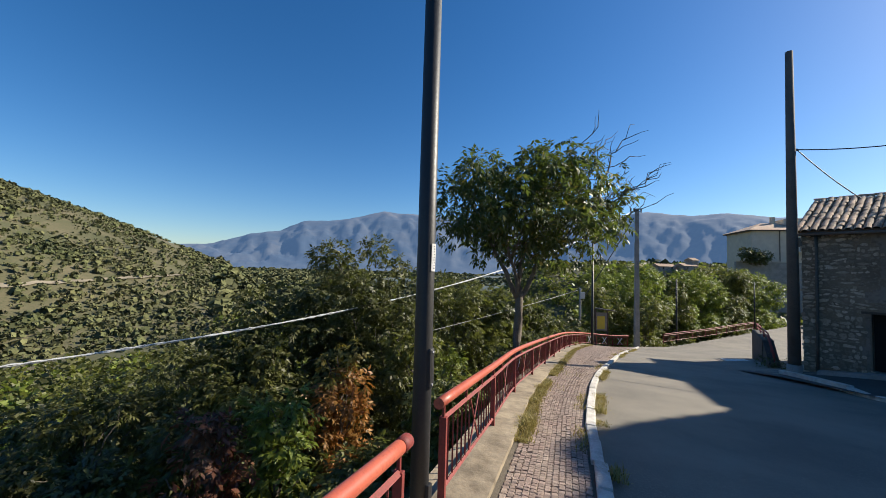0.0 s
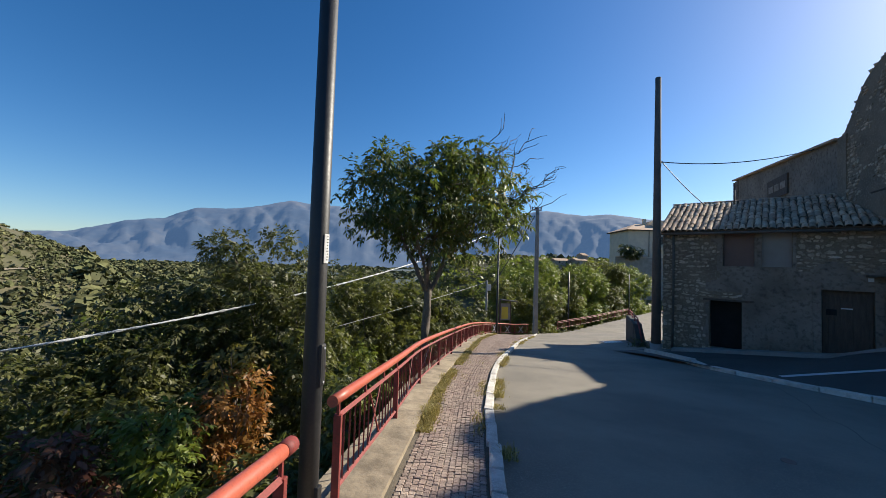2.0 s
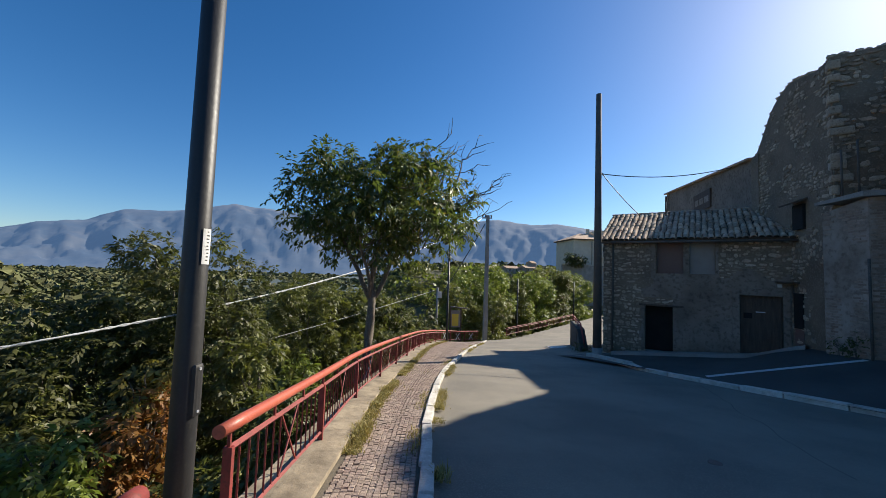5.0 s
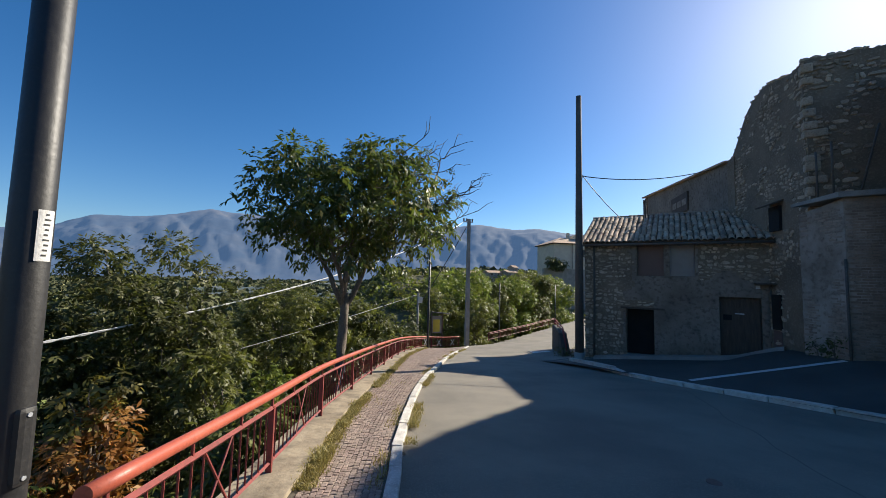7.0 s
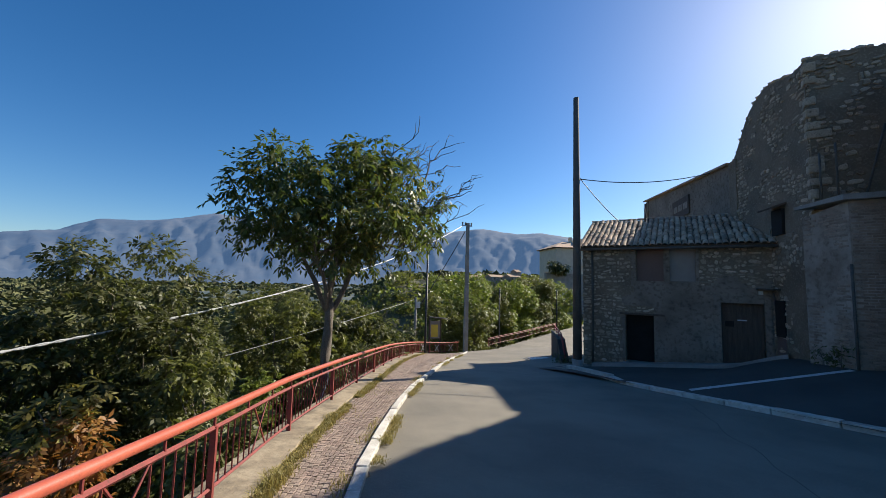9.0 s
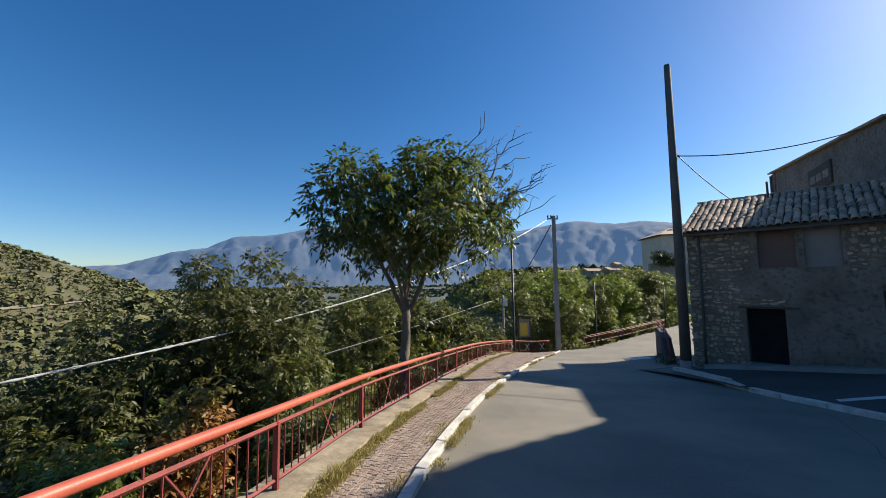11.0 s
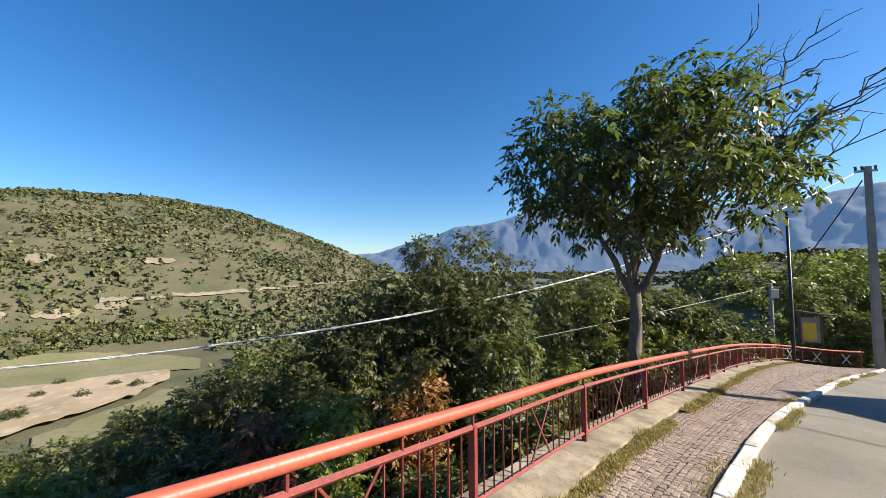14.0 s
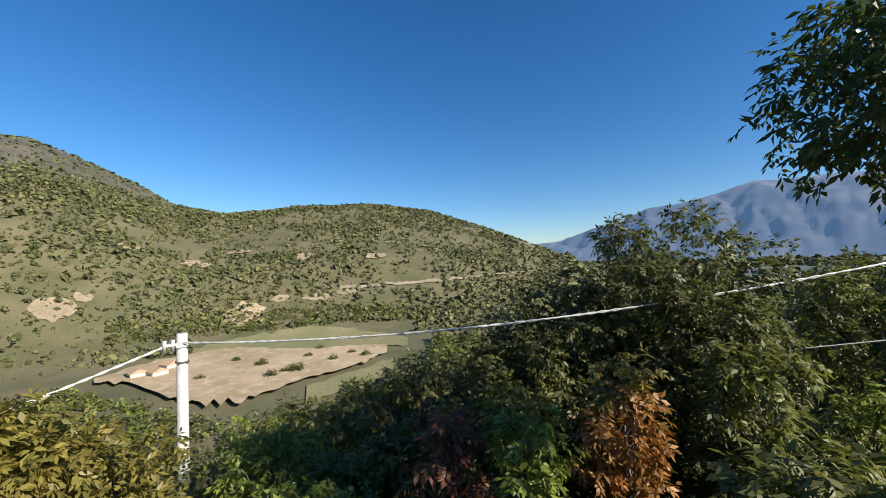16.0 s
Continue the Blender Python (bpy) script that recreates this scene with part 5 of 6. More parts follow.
# trees and shrubs on the slope: x, y, height of the top, spread, leaves, words
SLOPE = [
    (-3.9, 15.9, 2.85, 1.95, LEAF_DARK, "tall dense dark green tree on the slope"), (-2.3, 16.2, 2.2, 1.05, LEAF_DARK, "tall slim dark green tree on the slope"),
    (-5.3, 15.2, 1.6, 1.6, LEAF_DARK, "dense dark green tree on the slope"), (-2.6, 15.0, 0.7, 1.3, LEAF_DARK, "dense dark green tree on the slope"),
    (-0.45, 17.9, -1.7, 0.7, LEAF_LIME, "fresh lime green shrub in the shade of the slope"),
    (-5.9, 14.0, 0.75, 1.8, LEAF_DARK, "dense dark green tree on the slope"), (-8.0, 12.8, -0.3, 1.6, LEAF_DARK, "dense dark green tree on the slope"),
    (-9.4, 10.6, -1.5, 1.5, LEAF_DARK, "dark green shrub on the slope"), (-6.4, 11.2, -1.5, 1.5, LEAF_OLIVE, "olive green shrub on the slope"),
    (-3.2, 11.4, -0.95, 0.8, LEAF_ORANGE, "shrub turned autumn orange on the slope"), (-3.4, 11.9, -0.35, 0.6, LEAF_YELLOW, "yellowing shrub on the slope"),
    (-3.9, 9.3, -1.0, 0.75, LEAF_LIME, "fresh lime green shrub on the slope"), (-4.75, 8.3, -0.95, 0.65, LEAF_RED, "shrub turned autumn red on the slope"),
    (-1.3, 13.4, -0.2, 1.1, LEAF_OLIVE, "olive green shrub below the railing"), (-0.4, 9.4, -0.45, 0.75, LEAF_OLIVE, "olive green shrub below the railing"),
    (-2.0, 9.8, -2.3, 1.0, LEAF_OLIVE, "olive green shrub on the slope"), (-1.9, 7.3, -1.9, 1.0, LEAF_OLIVE, "olive green shrub below the railing"),
    (-3.4, 6.6, -2.5, 1.2, LEAF_YELLOW, "yellowing shrub on the slope"), (-6.0, 6.2, -2.5, 1.3, LEAF_LIME, "fresh lime green shrub on the slope"),
    (-7.6, 8.4, -2.4, 1.3, LEAF_OLIVE, "olive green shrub on the slope"), (-9.0, 6.4, -2.5, 1.4, LEAF_LIME, "fresh lime green shrub on the slope"),
    (-11.6, 8.8, -3.0, 1.6, LEAF_OLIVE, "olive green shrub on the slope"), (-12.6, 11.5, -2.9, 1.9, LEAF_DARK, "dark green tree on the slope"),
    (-14.5, 7.5, -4.2, 1.8, LEAF_LIME, "fresh green tree lower on the slope"), (-10.4, 4.4, -2.6, 1.2, LEAF_OLIVE, "olive green shrub by the white pole"),
    (-9.4, 3.5, -1.3, 1.3, LEAF_YELLOW, "yellowing shrub at the slope's edge"), (-8.3, 2.3, 0.0, 1.3, LEAF_YELLOW, "yellowing shrub at the slope's edge"), (-7.6, 0.6, 0.5, 1.5, LEAF_YELLOW, "yellowing shrub at the slope's edge"),
    (-15.5, 13.5, -4.4, 2.2, LEAF_LIME, "fresh green tree lower on the slope"), (-17.5, 9.5, -5.0, 2.2, LEAF_OLIVE, "olive green tree lower on the slope"),
    (-16.0, 3.5, -4.2, 2.0, LEAF_OLIVE, "olive green tree lower on the slope"), (-19.0, 15.0, -5.5, 2.6, LEAF_LIME, "fresh green tree lower on the slope"),
    (-12.0, 17.5, -2.6, 2.6, LEAF_DARK, "dark green tree lower on the slope"), (-17.0, 20.0, -4.6, 2.8, LEAF_OLIVE, "olive green tree lower on the slope"),
    (-0.3, 21.6, 0.9, 2.0, LEAF_OLIVE, "olive green tree behind the ash"), (1.3, 23.0, 0.4, 1.8, LEAF_OLIVE, "olive green tree behind the ash"),
    (-0.4, 26.5, 1.2, 2.5, LEAF_DARK, "dark green tree behind the ash"), (2.9, 26.2, 0.1, 2.0, LEAF_OLIVE, "olive green tree beyond the railing"),
    (5.4, 28.0, -0.2, 2.2, LEAF_DARK, "dark green tree beyond the railing"), (2.5, 28.5, 0.4, 2.6, LEAF_OLIVE, "olive green tree beyond the railing"),
    (2.1, 15.4, -1.0, 0.9, LEAF_DARK, "dark green shrub below the railing"), (3.6, 18.4, -1.3, 0.9, LEAF_DARK, "dark green shrub below the railing"),
    (5.4, 22.4, -1.5, 1.1, LEAF_OLIVE, "olive green shrub below the railing"), (7.3, 27.6, -1.6, 1.2, LEAF_DARK, "dark green shrub below the railing"),
]
for i, (x, y, top, sp, mat, words) in enumerate(SLOPE):
    z = land_z(x, y)
    if top - z < 1.2:
        z = top - 1.2
    near = math.hypot(x, y - 4) < 19
    leafy_tree("tree" if top - z > 3 else "shrub", words, x, y, z, top - z, sp, mat, 0.17 if near else 0.26, 1500 if near else 850, 54 if near else 34, 40 + i, 0.05, 0.08, lump=(0.20, 0.36),
               mats=[LEAF_DARK] if mat is LEAF_OLIVE else [LEAF_OLIVE] if mat is LEAF_DARK and top < 0.5 else None)
BEND = [(13.5, 37, 0.6, 2.2), (15.8, 40.5, 1.5, 2.8), (19.2, 42.5, 2.3, 3.0), (22.8, 44.5, 1.2, 2.9), (26.3, 46.5, 2.0, 3.2), (29.8, 49.0, 1.5, 3.0), (33.5, 51.0, 2.6, 3.4), (37.5, 53.5, 1.9, 3.2), (41.5, 56, 2.4, 3.5), (17.0, 36.4, -0.6, 1.8), (20, 50, 2.6, 3.3), (28, 57, 2.8, 3.6)]
for i, (x, y, top, sp) in enumerate(BEND):
    z = min(land_z(x, y), -4.3)
    leafy_tree("tree", "sunlit lime green tree beyond the far bend", x, y, z, top - z, sp, LEAF_LIME if i % 3 else LEAF_OLIVE, 0.26, 1100, 40, 200 + i, 0.05, 0.14, lump=(0.16, 0.34))
for i, (x, y, top, sp) in enumerate([(49.0, 66.2, 6.4, 2.0), (50.6, 66.6, 5.8, 1.6)]):
    leafy_tree("tree", "dark spreading tree on the terrace of the cream house", x, y, 4.2, top - 4.2, sp, LEAF_DARK, 0.3, 300, 20, 300 + i, 0.3)


# ---- woods on the hills and the valley floor ----
def woods(name, label, spots, seed, tall=1.25, tufts=8):
    """Far trees, each a ragged dome of tufts that face outwards."""
    g = np.random.default_rng(seed)
    sp = np.repeat(np.asarray(spots), tufts, axis=0)
    n = len(sp)
    q = g.normal(0, 1, (n, 3))
    q[:, 2] = np.abs(q[:, 2]) * 1.1 - 0.25
    q /= np.linalg.norm(q, axis=1, keepdims=True)
    r = sp[:, 3:4] * np.repeat(g.uniform(0.75, 1.3, (len(spots), 1)), tufts, axis=0)
    c = sp[:, :3] + q * r * (1, 1, tall) * g.uniform(0.55, 0.95, (n, 1))
    face = q + g.normal(0, 0.35, (n, 3))
    a = np.cross(face, g.normal(0, 1, (n, 3)))
    a /= np.linalg.norm(a, axis=1, keepdims=True) + 1e-9
    b = np.cross(face, a)
    b /= np.linalg.norm(b, axis=1, keepdims=True) + 1e-9
    k = r * g.uniform(0.55, 0.95, (n, 1))
    V = np.stack([c - a * k, c - b * k * 0.8, c + a * k, c + b * k * 0.8], 1).reshape(-1, 3)
    return tagged(part(name, quad_mesh(name, V, [WOODS])), label, "woods", kind="stuff")


wg = np.random.default_rng(31)
spots = []
while len(spots) < 32000:
    b, r = wg.uniform(-108, -23), 255 + 560 * wg.random() ** 0.8
    x, y = r * math.sin(radians(b)), r * math.cos(radians(b))
    d = noise.noise((x * 0.012, y * 0.012, 2.0)) + 0.5 * noise.noise((x * 0.04, y * 0.04, 5.0))
    ridge = ease(560, 700, r)
    if b < -37 and d + ridge * 0.8 + 0.35 * (1 - ease(270, 400, r)) < wg.uniform(-0.45, 0.45):
        continue
    if b < -86 and r > 600 and wg.random() < 0.4:
        continue
    if -84 < b < -55 and r < 285:
        continue
    spots.append((x, y, land_z(x, y) + 0.8, (0.5 + 2.1 * wg.random() ** 2.0) * (1 + 0.25 * ridge)))
for k in range(2600):
    b = wg.uniform(-110, -83)
    r = 505 + 110 * ease(-95, -83, b) + wg.normal(0, 30)
    x, y = r * math.sin(radians(b)), r * math.cos(radians(b))
    spots.append((x, y, land_z(x, y) + 2.2, wg.uniform(1.0, 2.6)))
woods("hillside_woods", "scattered scrub oaks and pines on the hillside", spots, 6, 1.3)
spots = []
while len(spots) < 15000:
    b, r = wg.uniform(-60, 52), 70 + 2500 * wg.random() ** 2.2
    x, y = r * math.sin(radians(b)), r * math.cos(radians(b))
    if b < -33 and 230 < r < 840 or b < -52 or b > 22 and r < 90:
        continue
    if r > 700 and b > -15 and noise.noise((x * 0.003, y * 0.003, 8)) < wg.uniform(-0.4, 0.3):
        continue
    spots.append((x, y, (max(land_z(x, y), -44) if r > 600 else land_z(x, y)) + 1.5, wg.uniform(2.2, 4.2) * (1 + r / 900)))
woods("valley_woods", "dense woods covering the valley floor", [s for s in spots if math.hypot(s[0], s[1]) > 330], 9, 1.0)
near_spots = [s for s in spots if math.hypot(s[0], s[1]) <= 330]
spots = []
for k in range(2600):
    b, r = wg.uniform(-112, -50), wg.uniform(45, 215)
    x, y = r * math.sin(radians(b)), r * math.cos(radians(b))
    inside = interp(b, [(-93, 200), (-86, 160), (-78, 134), (-70, 138), (-59, 150), (-50, 190)])
    if r > inside - 6 and b > -94:
        continue
    spots.append((x, y, land_z(x, y) + 0.8, wg.uniform(1.2, 2.6)))
g = np.random.default_rng(14)
for k in range(420):
    b, r = wg.uniform(-92, -52), wg.uniform(286, 312)
    x, y = r * math.sin(radians(b)), r * math.cos(radians(b))
    near_spots.append((x, y, land_z(x, y) + 1, wg.uniform(1.5, 3.0)))
for k in range(900):
    b, r = wg.uniform(-34, 17), wg.uniform(32, 85)
    x, y = r * math.sin(radians(b)), r * math.cos(radians(b))
    if (x < 6 or y > 36) and x * 0.57 - y * 0.82 + 17.3 < -4:
        near_spots.append((x, y, land_z(x, y) + 1.2, wg.uniform(1.6, 2.8)))
spots += near_spots
sp = np.repeat(np.asarray(spots), 32, axis=0)
q = g.normal(0, 1, (len(sp), 3))
q /= np.linalg.norm(q, axis=1, keepdims=True)
q = q * (g.uniform(0.2, 1.0, len(sp)) ** 0.4)[:, None] * sp[:, 3:4] * (1, 1, 1.15) + sp[:, :3]
tone = np.repeat(g.choice(3, len(spots), p=(0.45, 0.35, 0.2)), 32)
tagged(part("slope_woods", quad_mesh("slope_woods", leaves(q, 0.6 * sp[:, 3], 0.3, 0.62, seed=15), [LEAF_OLIVE, LEAF_DARK, LEAF_LIME], tone)), "dense green woods below the village slope", "woods", kind="stuff")
for i, (b, r, s) in enumerate([(-76, 200, 3.2), (-74.5, 178, 3.0), (-73, 182, 2.2), (-71.5, 181, 3.6), (-79, 216, 2.6), (-70, 206, 2.4), (-66.5, 195, 2.6), (-64, 205, 2.4), (-62, 198, 2.8), (-68.5, 222, 2.4), (-83, 190, 2.2)]):
    x, y = r * math.sin(radians(b)), r * math.cos(radians(b))
    leafy_tree("shrub", "dark round bush standing alone in the field", x, y, land_z(x, y), s * 1.25, s * 0.8, LEAF_DARK, 0.45, 190, 22, 400 + i, 0.05, 0.3)
# farm in the valley
for b, r, w, rot in ((-87.5, 212, 9, 20), (-89.3, 215, 7, 12), (-86.2, 222, 6, 30)):
    x, y = r * math.sin(radians(b)), r * math.cos(radians(b))
    fh = thing("farmhouse", "small pale farmhouse at the field's edge", "house", "farm buildings", (x, y, land_z(x, y)))
    m = Matrix.Rotation(radians(rot), 4, "Z")
    part("wall", boxed(-w / 2, w / 2, -3, 3, -1, 3.2, m), CREAM, fh)
    bm = bmesh.new()
    g = [bm.verts.new(m @ Vector(p)) for p in ((-w / 2 - .4, -3.4, 3.2), (w / 2 + .4, -3.4, 3.2), (w / 2 + .4, 3.4, 3.2), (-w / 2 - .4, 3.4, 3.2), (-w / 2 - .4, 0, 4.8), (w / 2 + .4, 0, 4.8))]
    for q in ((0, 1, 5, 4), (2, 3, 4, 5), (0, 4, 3), (1, 2, 5)):
        bm.faces.new([g[i] for i in q])
    part("roof", bm, TILE_REST, fh)
    part("door", boxed(-0.6, 0.6, -3.06, -2.9, 0, 2.1, m), WOOD, fh)
    part("window", boxed(1.5, 2.4, -3.06, -2.9, 1.0, 2.1, m), GLASS, fh)
for k, (a, b, h, w) in enumerate(((12.1, 16.7, 0.4, 0.34), (12.45, 16.4, 0.34, 0.34), (12.3, 17.0, 0.5, 0.3))):
    leafy_tree("shrub", "dark weedy shrub at the ramp parapet's foot", a, b, road_z(a, b) - 0.25, h + 0.25, w, LEAF_DARK, 0.06, 2800, 14, 501 + k, 0.0, 0.03)
for k, (a, b, h) in enumerate(((0.15, -0.95, 0.75), (1.4, -1.55, 0.6), (0.0, -0.55, 0.5))):
    q = AM @ Vector((a, b, 0))
    leafy_tree("shrub", "dark weeds at the foot of the annexe wall", q.x, q.y, road_z(q.x, q.y), h, 0.32, LEAF_DARK, 0.09, 1500, 12, 520 + k, 0.1, 0.02)

# ---- kerbs, setts, markings and weeds ----
def kerb_row(name, line, label, seed, width=0.125, up=0.075, lo=0.4, hi=0.95):
    g = random.Random(seed)
    t = tagged(new(name), label, "kerb", kind="structure")
    total, s = length(line), 0.0
    while s < total - 0.2:
        L = min(g.uniform(lo, hi), total - s)
        a, d = along(line, s + L / 2)
        bm = bmesh.new()
        box(bm, -L / 2 + 0.008, L / 2 - 0.008, -width / 2, width / 2, -0.22, up * g.uniform(0.85, 1.1), None, 0.018)
        for v in bm.verts:
            v.co += Vector((0, 1, 0)) * 0.022 * noise.noise((s + v.co.x * 6, v.co.z * 9, seed)) + Vector((0, 0, 1)) * 0.012 * noise.noise((s + v.co.x * 5, v.co.y * 9, seed + 4))
        rz = math.atan2(d.y, d.x) + g.uniform(-0.02, 0.02)
        p0, p1 = along(line, max(0, s))[0], along(line, min(total, s + L))[0]
        pitch = math.atan2(road_z(p0.x, p0.y) - road_z(p1.x, p1.y), L)
        bm.transform(Matrix.Translation((a.x, a.y, road_z(a.x, a.y))) @ Matrix.Rotation(rz, 4, "Z") @ Matrix.Rotation(pitch, 4, "Y"))
        part("kerb_stone", bm, KERB, t)
        s += L
    return t


kerb_row("kerb", [p for p in KERB_LINE if p.y > -1], "white limestone kerb stones along the cobbled pavement", 2)
right_kerb = smooth_line([(10.55, -8, 0), (10.6, 0, 0), (10.55, 5.6, 0), (10.48, 8.5, 0), (10.5, 10.8, 0), (10.8, 12.8, 0), (11.1, 14.9, 0)], 0.4)
kerb_row("kerb", right_kerb, "pale kerb stones edging the forecourt", 6, 0.20, 0.13, 0.8, 1.2)
cross_kerb = smooth_line([(10.85, 9.60, 0), (14.3, 7.75, 0)], 0.3)
strip("painted_line", cross_kerb, [(-0.09, 0.012), (0.09, 0.012)], WHITE, "worn white painted line across the forecourt", "line")
step_line = smooth_line([(12.0, 14.6, 0), (13.4, 12.9, 0), (15.2, 10.6, 0), (15.6, 9.8, 0)], 0.4)
strip("doorstep_pavement", step_line, [(-0.62, 0.11), (0.0, 0.13), (0.02, -0.05)], CONCRETE_GREY, "low concrete pavement along the house front", "pavement")

# cracks and a repair seam in the asphalt
CRACK = surface("crack_dirt", (0.075, 0.068, 0.058), (0.10, 0.09, 0.075), None, 6, 40, 0.95, bump=0)
for a, b in (((4.6, 12.5), (9.0, 14.0)), ((5.5, 4.0), (9.8, 9.0)), ((6.4, 15.6), (10.2, 17.5))):
    a, b = Vector((*a, 0)), Vector((*b, 0))
    line = [a.lerp(b, k / 40) + Vector((noise.noise((a.x, k * 0.23, 1)), noise.noise((a.y, k * 0.23, 7)), 0)) * 0.10 for k in range(41)]
    strip("asphalt_crack", line, [(-0.005, 0.004), (0.005, 0.004)], CRACK, "thin dark crack in the asphalt", "crack")

# manhole and drain grate in the lane
mh = thing("manhole_cover", "small round iron cover in the asphalt", "manhole cover", "", (4.43, 4.65, road_z(4.43, 4.65)))
part("cover", tubed([(0, 0, -0.02), (0, 0, 0.008)], 0.07, 16), BLACK, mh)
dg = thing("drain_grate", "pale drain grate set in the lane", "drain grate", "", (13.0, 19.6, road_z(13.0, 19.6)))
for k in range(6):
    part("bar", boxed(-0.6 + k * 0.2, -0.48 + k * 0.2, -0.25, 0.25, 0.0, 0.02), STEEL, dg)

# parapet and railing of the ramp beside the house
rp = thing("ramp_parapet", "low dark parapet with a railing beside the ramp", "parapet", "", (11.6, 16.9, road_z(11.6, 16.9)))
o = Vector(rp.location)
bm = bmesh.new()
pts = [Vector((12.5, 16.9, -1.9)), Vector((13.3, 18.2, -1.2)), Vector((15.3, 21.4, -1.2))]
for a, b in zip(pts, pts[1:]):
    d = (b - a).normalized()
    s = Vector((d.y, -d.x, 0)) * 0.2
    vs = [bm.verts.new(p - o + q) for p, h in ((a, 0.32), (b, 0.32)) for q in (-s - Vector((0, 0, 2)), s - Vector((0, 0, 2)), s + Vector((0, 0, h)), -s + Vector((0, 0, h)))]
    for q in ((0, 1, 2, 3), (7, 6, 5, 4), (0, 4, 5, 1), (1, 5, 6, 2), (2, 6, 7, 3), (3, 7, 4, 0)):
        bm.faces.new([vs[i] for i in q])
bmesh.ops.recalc_face_normals(bm, faces=bm.faces[:])
part("wall", bm, SHADED_STONE, rp, "stone parapet, coloured dark for the house's shade")
for h in (0.46, 0.62):
    part("rail", tubed([p - o + Vector((0, 0, h)) for p in pts], 0.03, 8), RED, rp)
for a in pts + [(pts[0] + pts[1]) / 2, pts[1].lerp(pts[2], 0.33), pts[1].lerp(pts[2], 0.66)]:
    part("post", tubed([a - o + Vector((0, 0, 0.28)), a - o + Vector((0, 0, 0.62))], 0.025, 6), RED, rp)

# grass and weeds along the edges


def blades(spots, h, seed):
    g = np.random.default_rng(seed)
    c = np.asarray(spots)
    n = len(c)
    az, lean = g.uniform(0, 2 * np.pi, n), g.uniform(0.1, 0.9, n)
    d = np.stack([np.cos(az) * lean, np.sin(az) * lean, np.ones(n)], 1)
    d /= np.linalg.norm(d, axis=1, keepdims=True)
    s = np.stack([-np.sin(az), np.cos(az), np.zeros(n)], 1) * 0.0045
    L = (h * g.uniform(0.4, 1.3, n) * np.array([0.55 + 1.3 * max(0, noise.noise((p[0] * 2.2, p[1] * 2.2, 3)) + 0.25) for p in spots]))[:, None]
    mid = c + d * L * 0.6
    tip = c + d * L + np.stack([np.cos(az), np.sin(az), -np.ones(n) * 0.5], 1) * L * 0.25
    return np.stack([c - s, c + s, mid + s * 0.8, mid - s * 0.8, mid - s * 0.8, mid + s * 0.8, tip + s * 0.1, tip - s * 0.1], 1).reshape(-1, 3)


def tuft_spots(line, off, n, seed, width=0.06, gap=0.1):
    g = np.random.default_rng(seed)
    out, total = [], length(line)
    for k in range(n):
        s = g.uniform(0, total)
        if noise.noise((s * 0.55, seed, 0)) < gap:
            continue
        p, d = along(line, s)
        q = p + Vector((d.y, -d.x, 0)) * (off + g.normal(0, width))
        out.append((q.x, q.y, road_z(q.x, q.y) + 0.03))
    return out


edge = [p for p in RAIL if 3 < p.y < 27]
kl = [p for p in KERB_LINE if 3 < p.y < 26]
spots = tuft_spots([p for p in edge if p.y > 5.3], 0.37, 30000, 5, 0.05, -0.26) + tuft_spots(kl, 0.13, 12000, 8, 0.05, 0.02) + tuft_spots(kl, -0.14, 3500, 9, 0.05, 0.1) + tuft_spots(edge, 0.65, 900, 3, 0.2, 0.25)
tagged(part("dry_grass", quad_mesh("dry_grass", blades(spots, 0.075, 3), [GRASS])), "dry yellowing grass tufts in the pavement edges", "grass", kind="stuff")


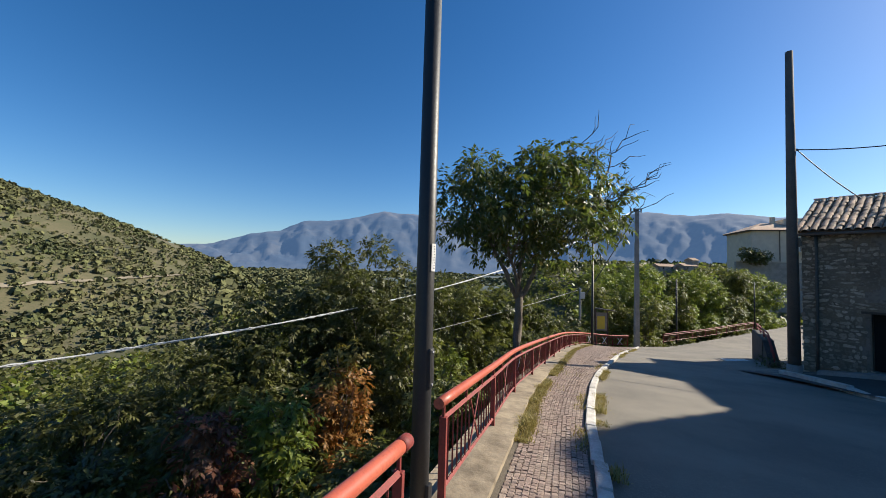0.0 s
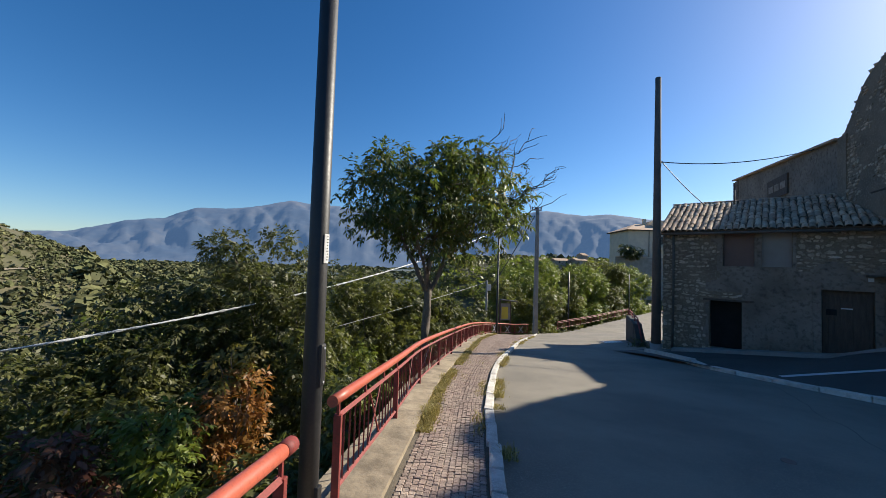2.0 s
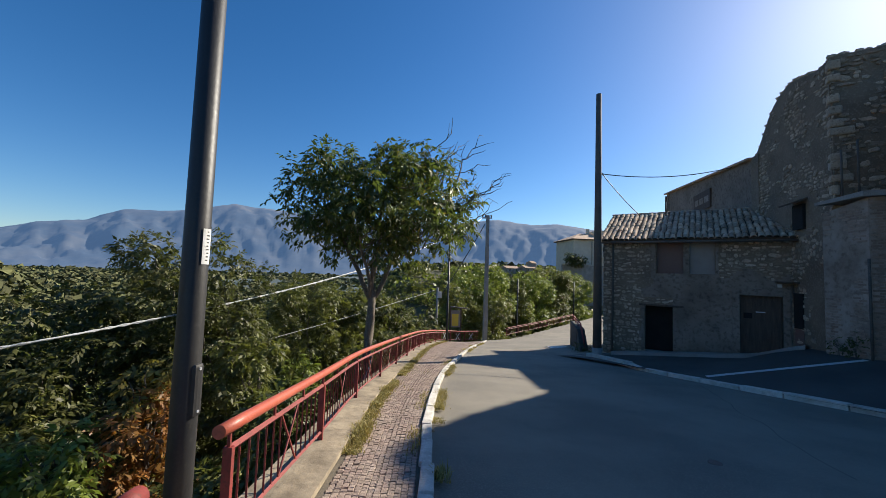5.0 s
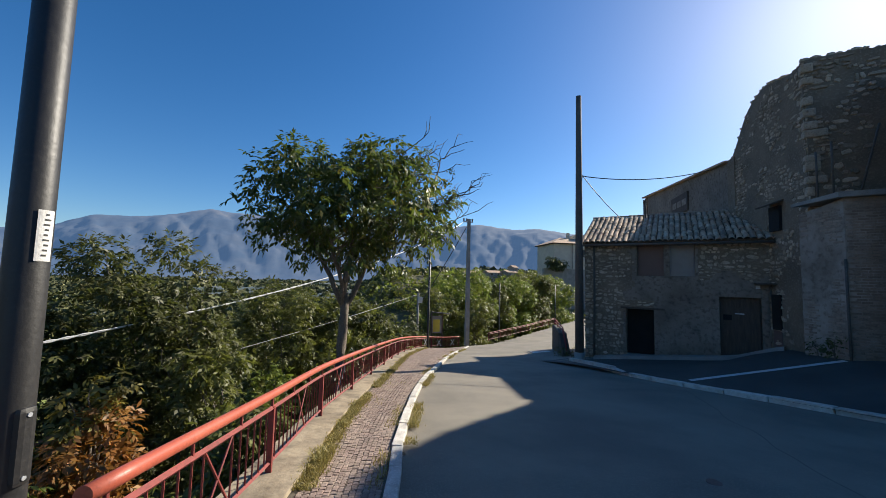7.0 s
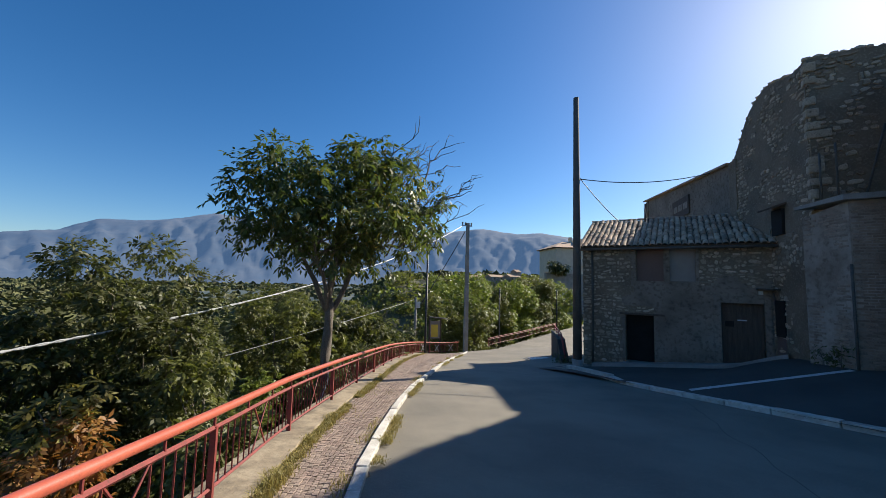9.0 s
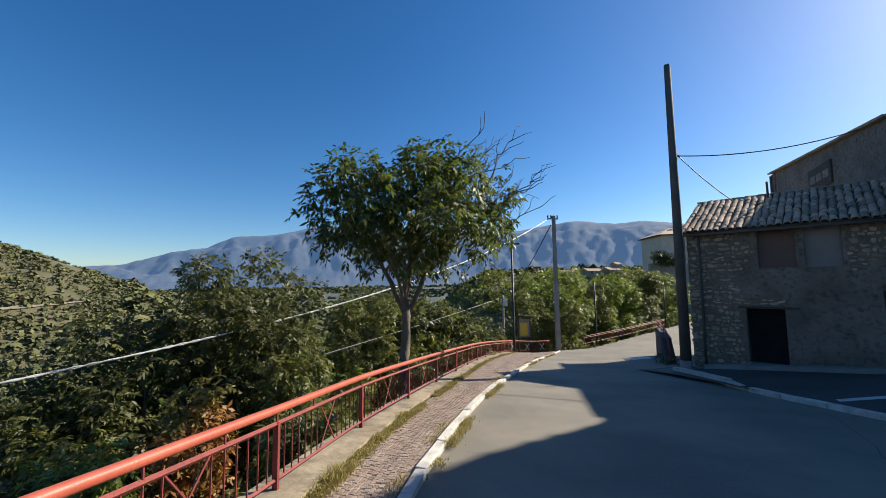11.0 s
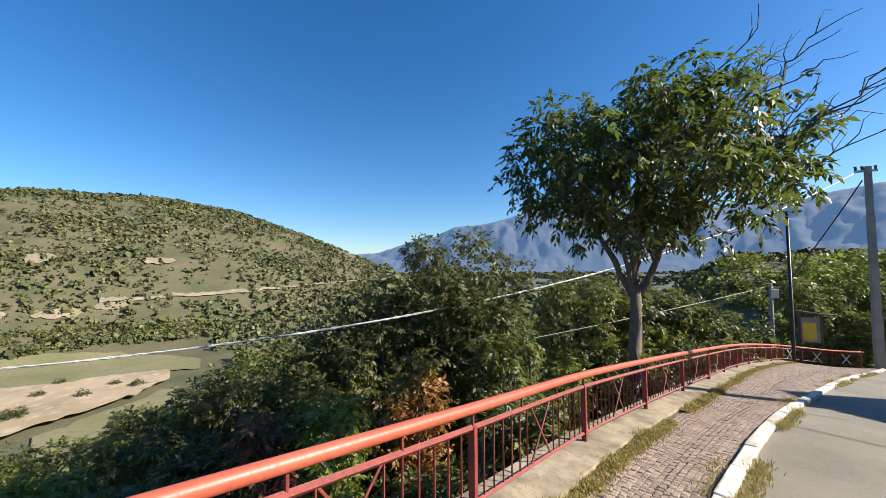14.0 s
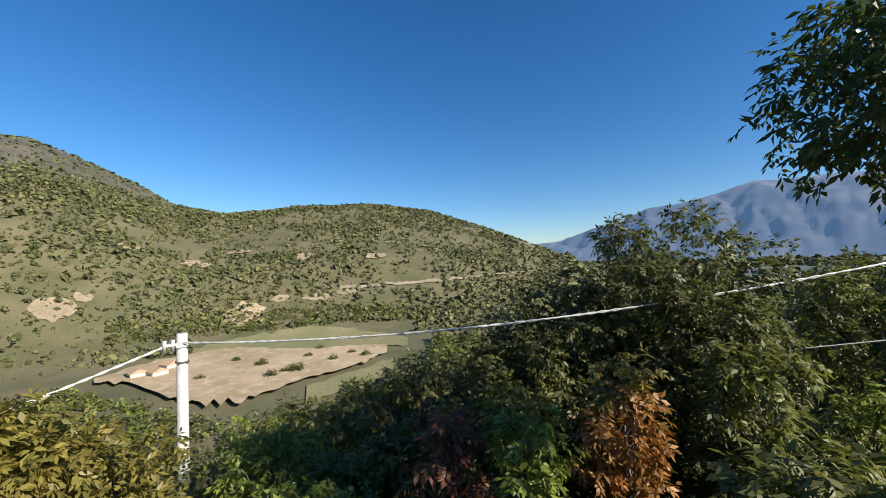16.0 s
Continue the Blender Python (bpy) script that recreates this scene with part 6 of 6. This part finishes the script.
# setts in shallow arcs between the concrete edge and the kerb
def sett_mesh(w, d, seed):
    g = random.Random(seed)
    verts = []
    for z, k in ((0.0, 1.0), (0.020, 0.97), (0.026, 0.80)):
        for x, y in ((-1, -1), (1, -1), (1, 1), (-1, 1)):
            verts.append((x * w / 2 * k + g.uniform(-0.004, 0.004), y * d / 2 * k + g.uniform(-0.004, 0.004), z + g.uniform(-0.002, 0.002)))
    faces = [(8, 9, 10, 11)] + [(l * 4 + i, l * 4 + (i + 1) % 4, l * 4 + 4 + (i + 1) % 4, l * 4 + 4 + i) for l in (0, 1) for i in range(4)]
    return verts, faces


shapes = [sett_mesh(0.0525, 0.0505, k) for k in range(6)]
sett_meshes = [mesh_of("sett", v, f, SETT) for v, f in shapes]
sr = random.Random(21)
RF = np.array([along(RAIL, 0.02 * k)[0][:2] for k in range(int(length(RAIL) / 0.02))])
joined_v, joined_f, count = [], [], 0
total, s = length(KERB_LINE), 2.2
while s < total - 1.0:
    k, d = along(KERB_LINE, s)
    j = int(np.argmin(np.hypot(RF[:, 0] - k.x, RF[:, 1] - k.y)))
    a = Vector((RF[j, 0], RF[j, 1], 0))
    side = (k - a)
    wd = side.length
    side.normalize()
    n = int((wd - 0.30 - 0.10) / 0.0545)
    for c in range(n):
        f0 = 0.335 + (c + 0.5) * (wd - 0.43) / max(n, 1)
        bow = 0.055 * math.sin(math.pi * ((c + 0.5) / n * 2 % 1))
        p = a + side * f0 + d * (bow + sr.uniform(-0.008, 0.008))
        rz = math.atan2(d.y, d.x) + sr.uniform(-0.12, 0.12) + 0.22 * math.cos(math.pi * ((c + 0.5) / n * 2 % 1))
        z = road_z(p.x, p.y) + 0.006 + sr.uniform(-0.004, 0.005)
        m = Matrix.Translation((p.x, p.y, z)) @ Matrix.Rotation(rz, 4, "Z") @ Matrix.Rotation(0.118, 4, "Y")
        i = sr.randrange(6)
        if 4.6 < p.y < 6.6 and count < 300:
            ob = new("sett", sett_meshes[i])
            ob.parent, ob.matrix_local = bed, m
            count += 1
        else:
            b = len(joined_v)
            joined_v += [m @ Vector(q) for q in shapes[i][0]]
            joined_f += [tuple(b + t for t in q) for q in shapes[i][1]]
    s += 0.053
tagged(part("setts", mesh_of("setts", joined_v, joined_f, SETT_REST), None, bed, "worn brown porphyry setts"), kind="stuff")
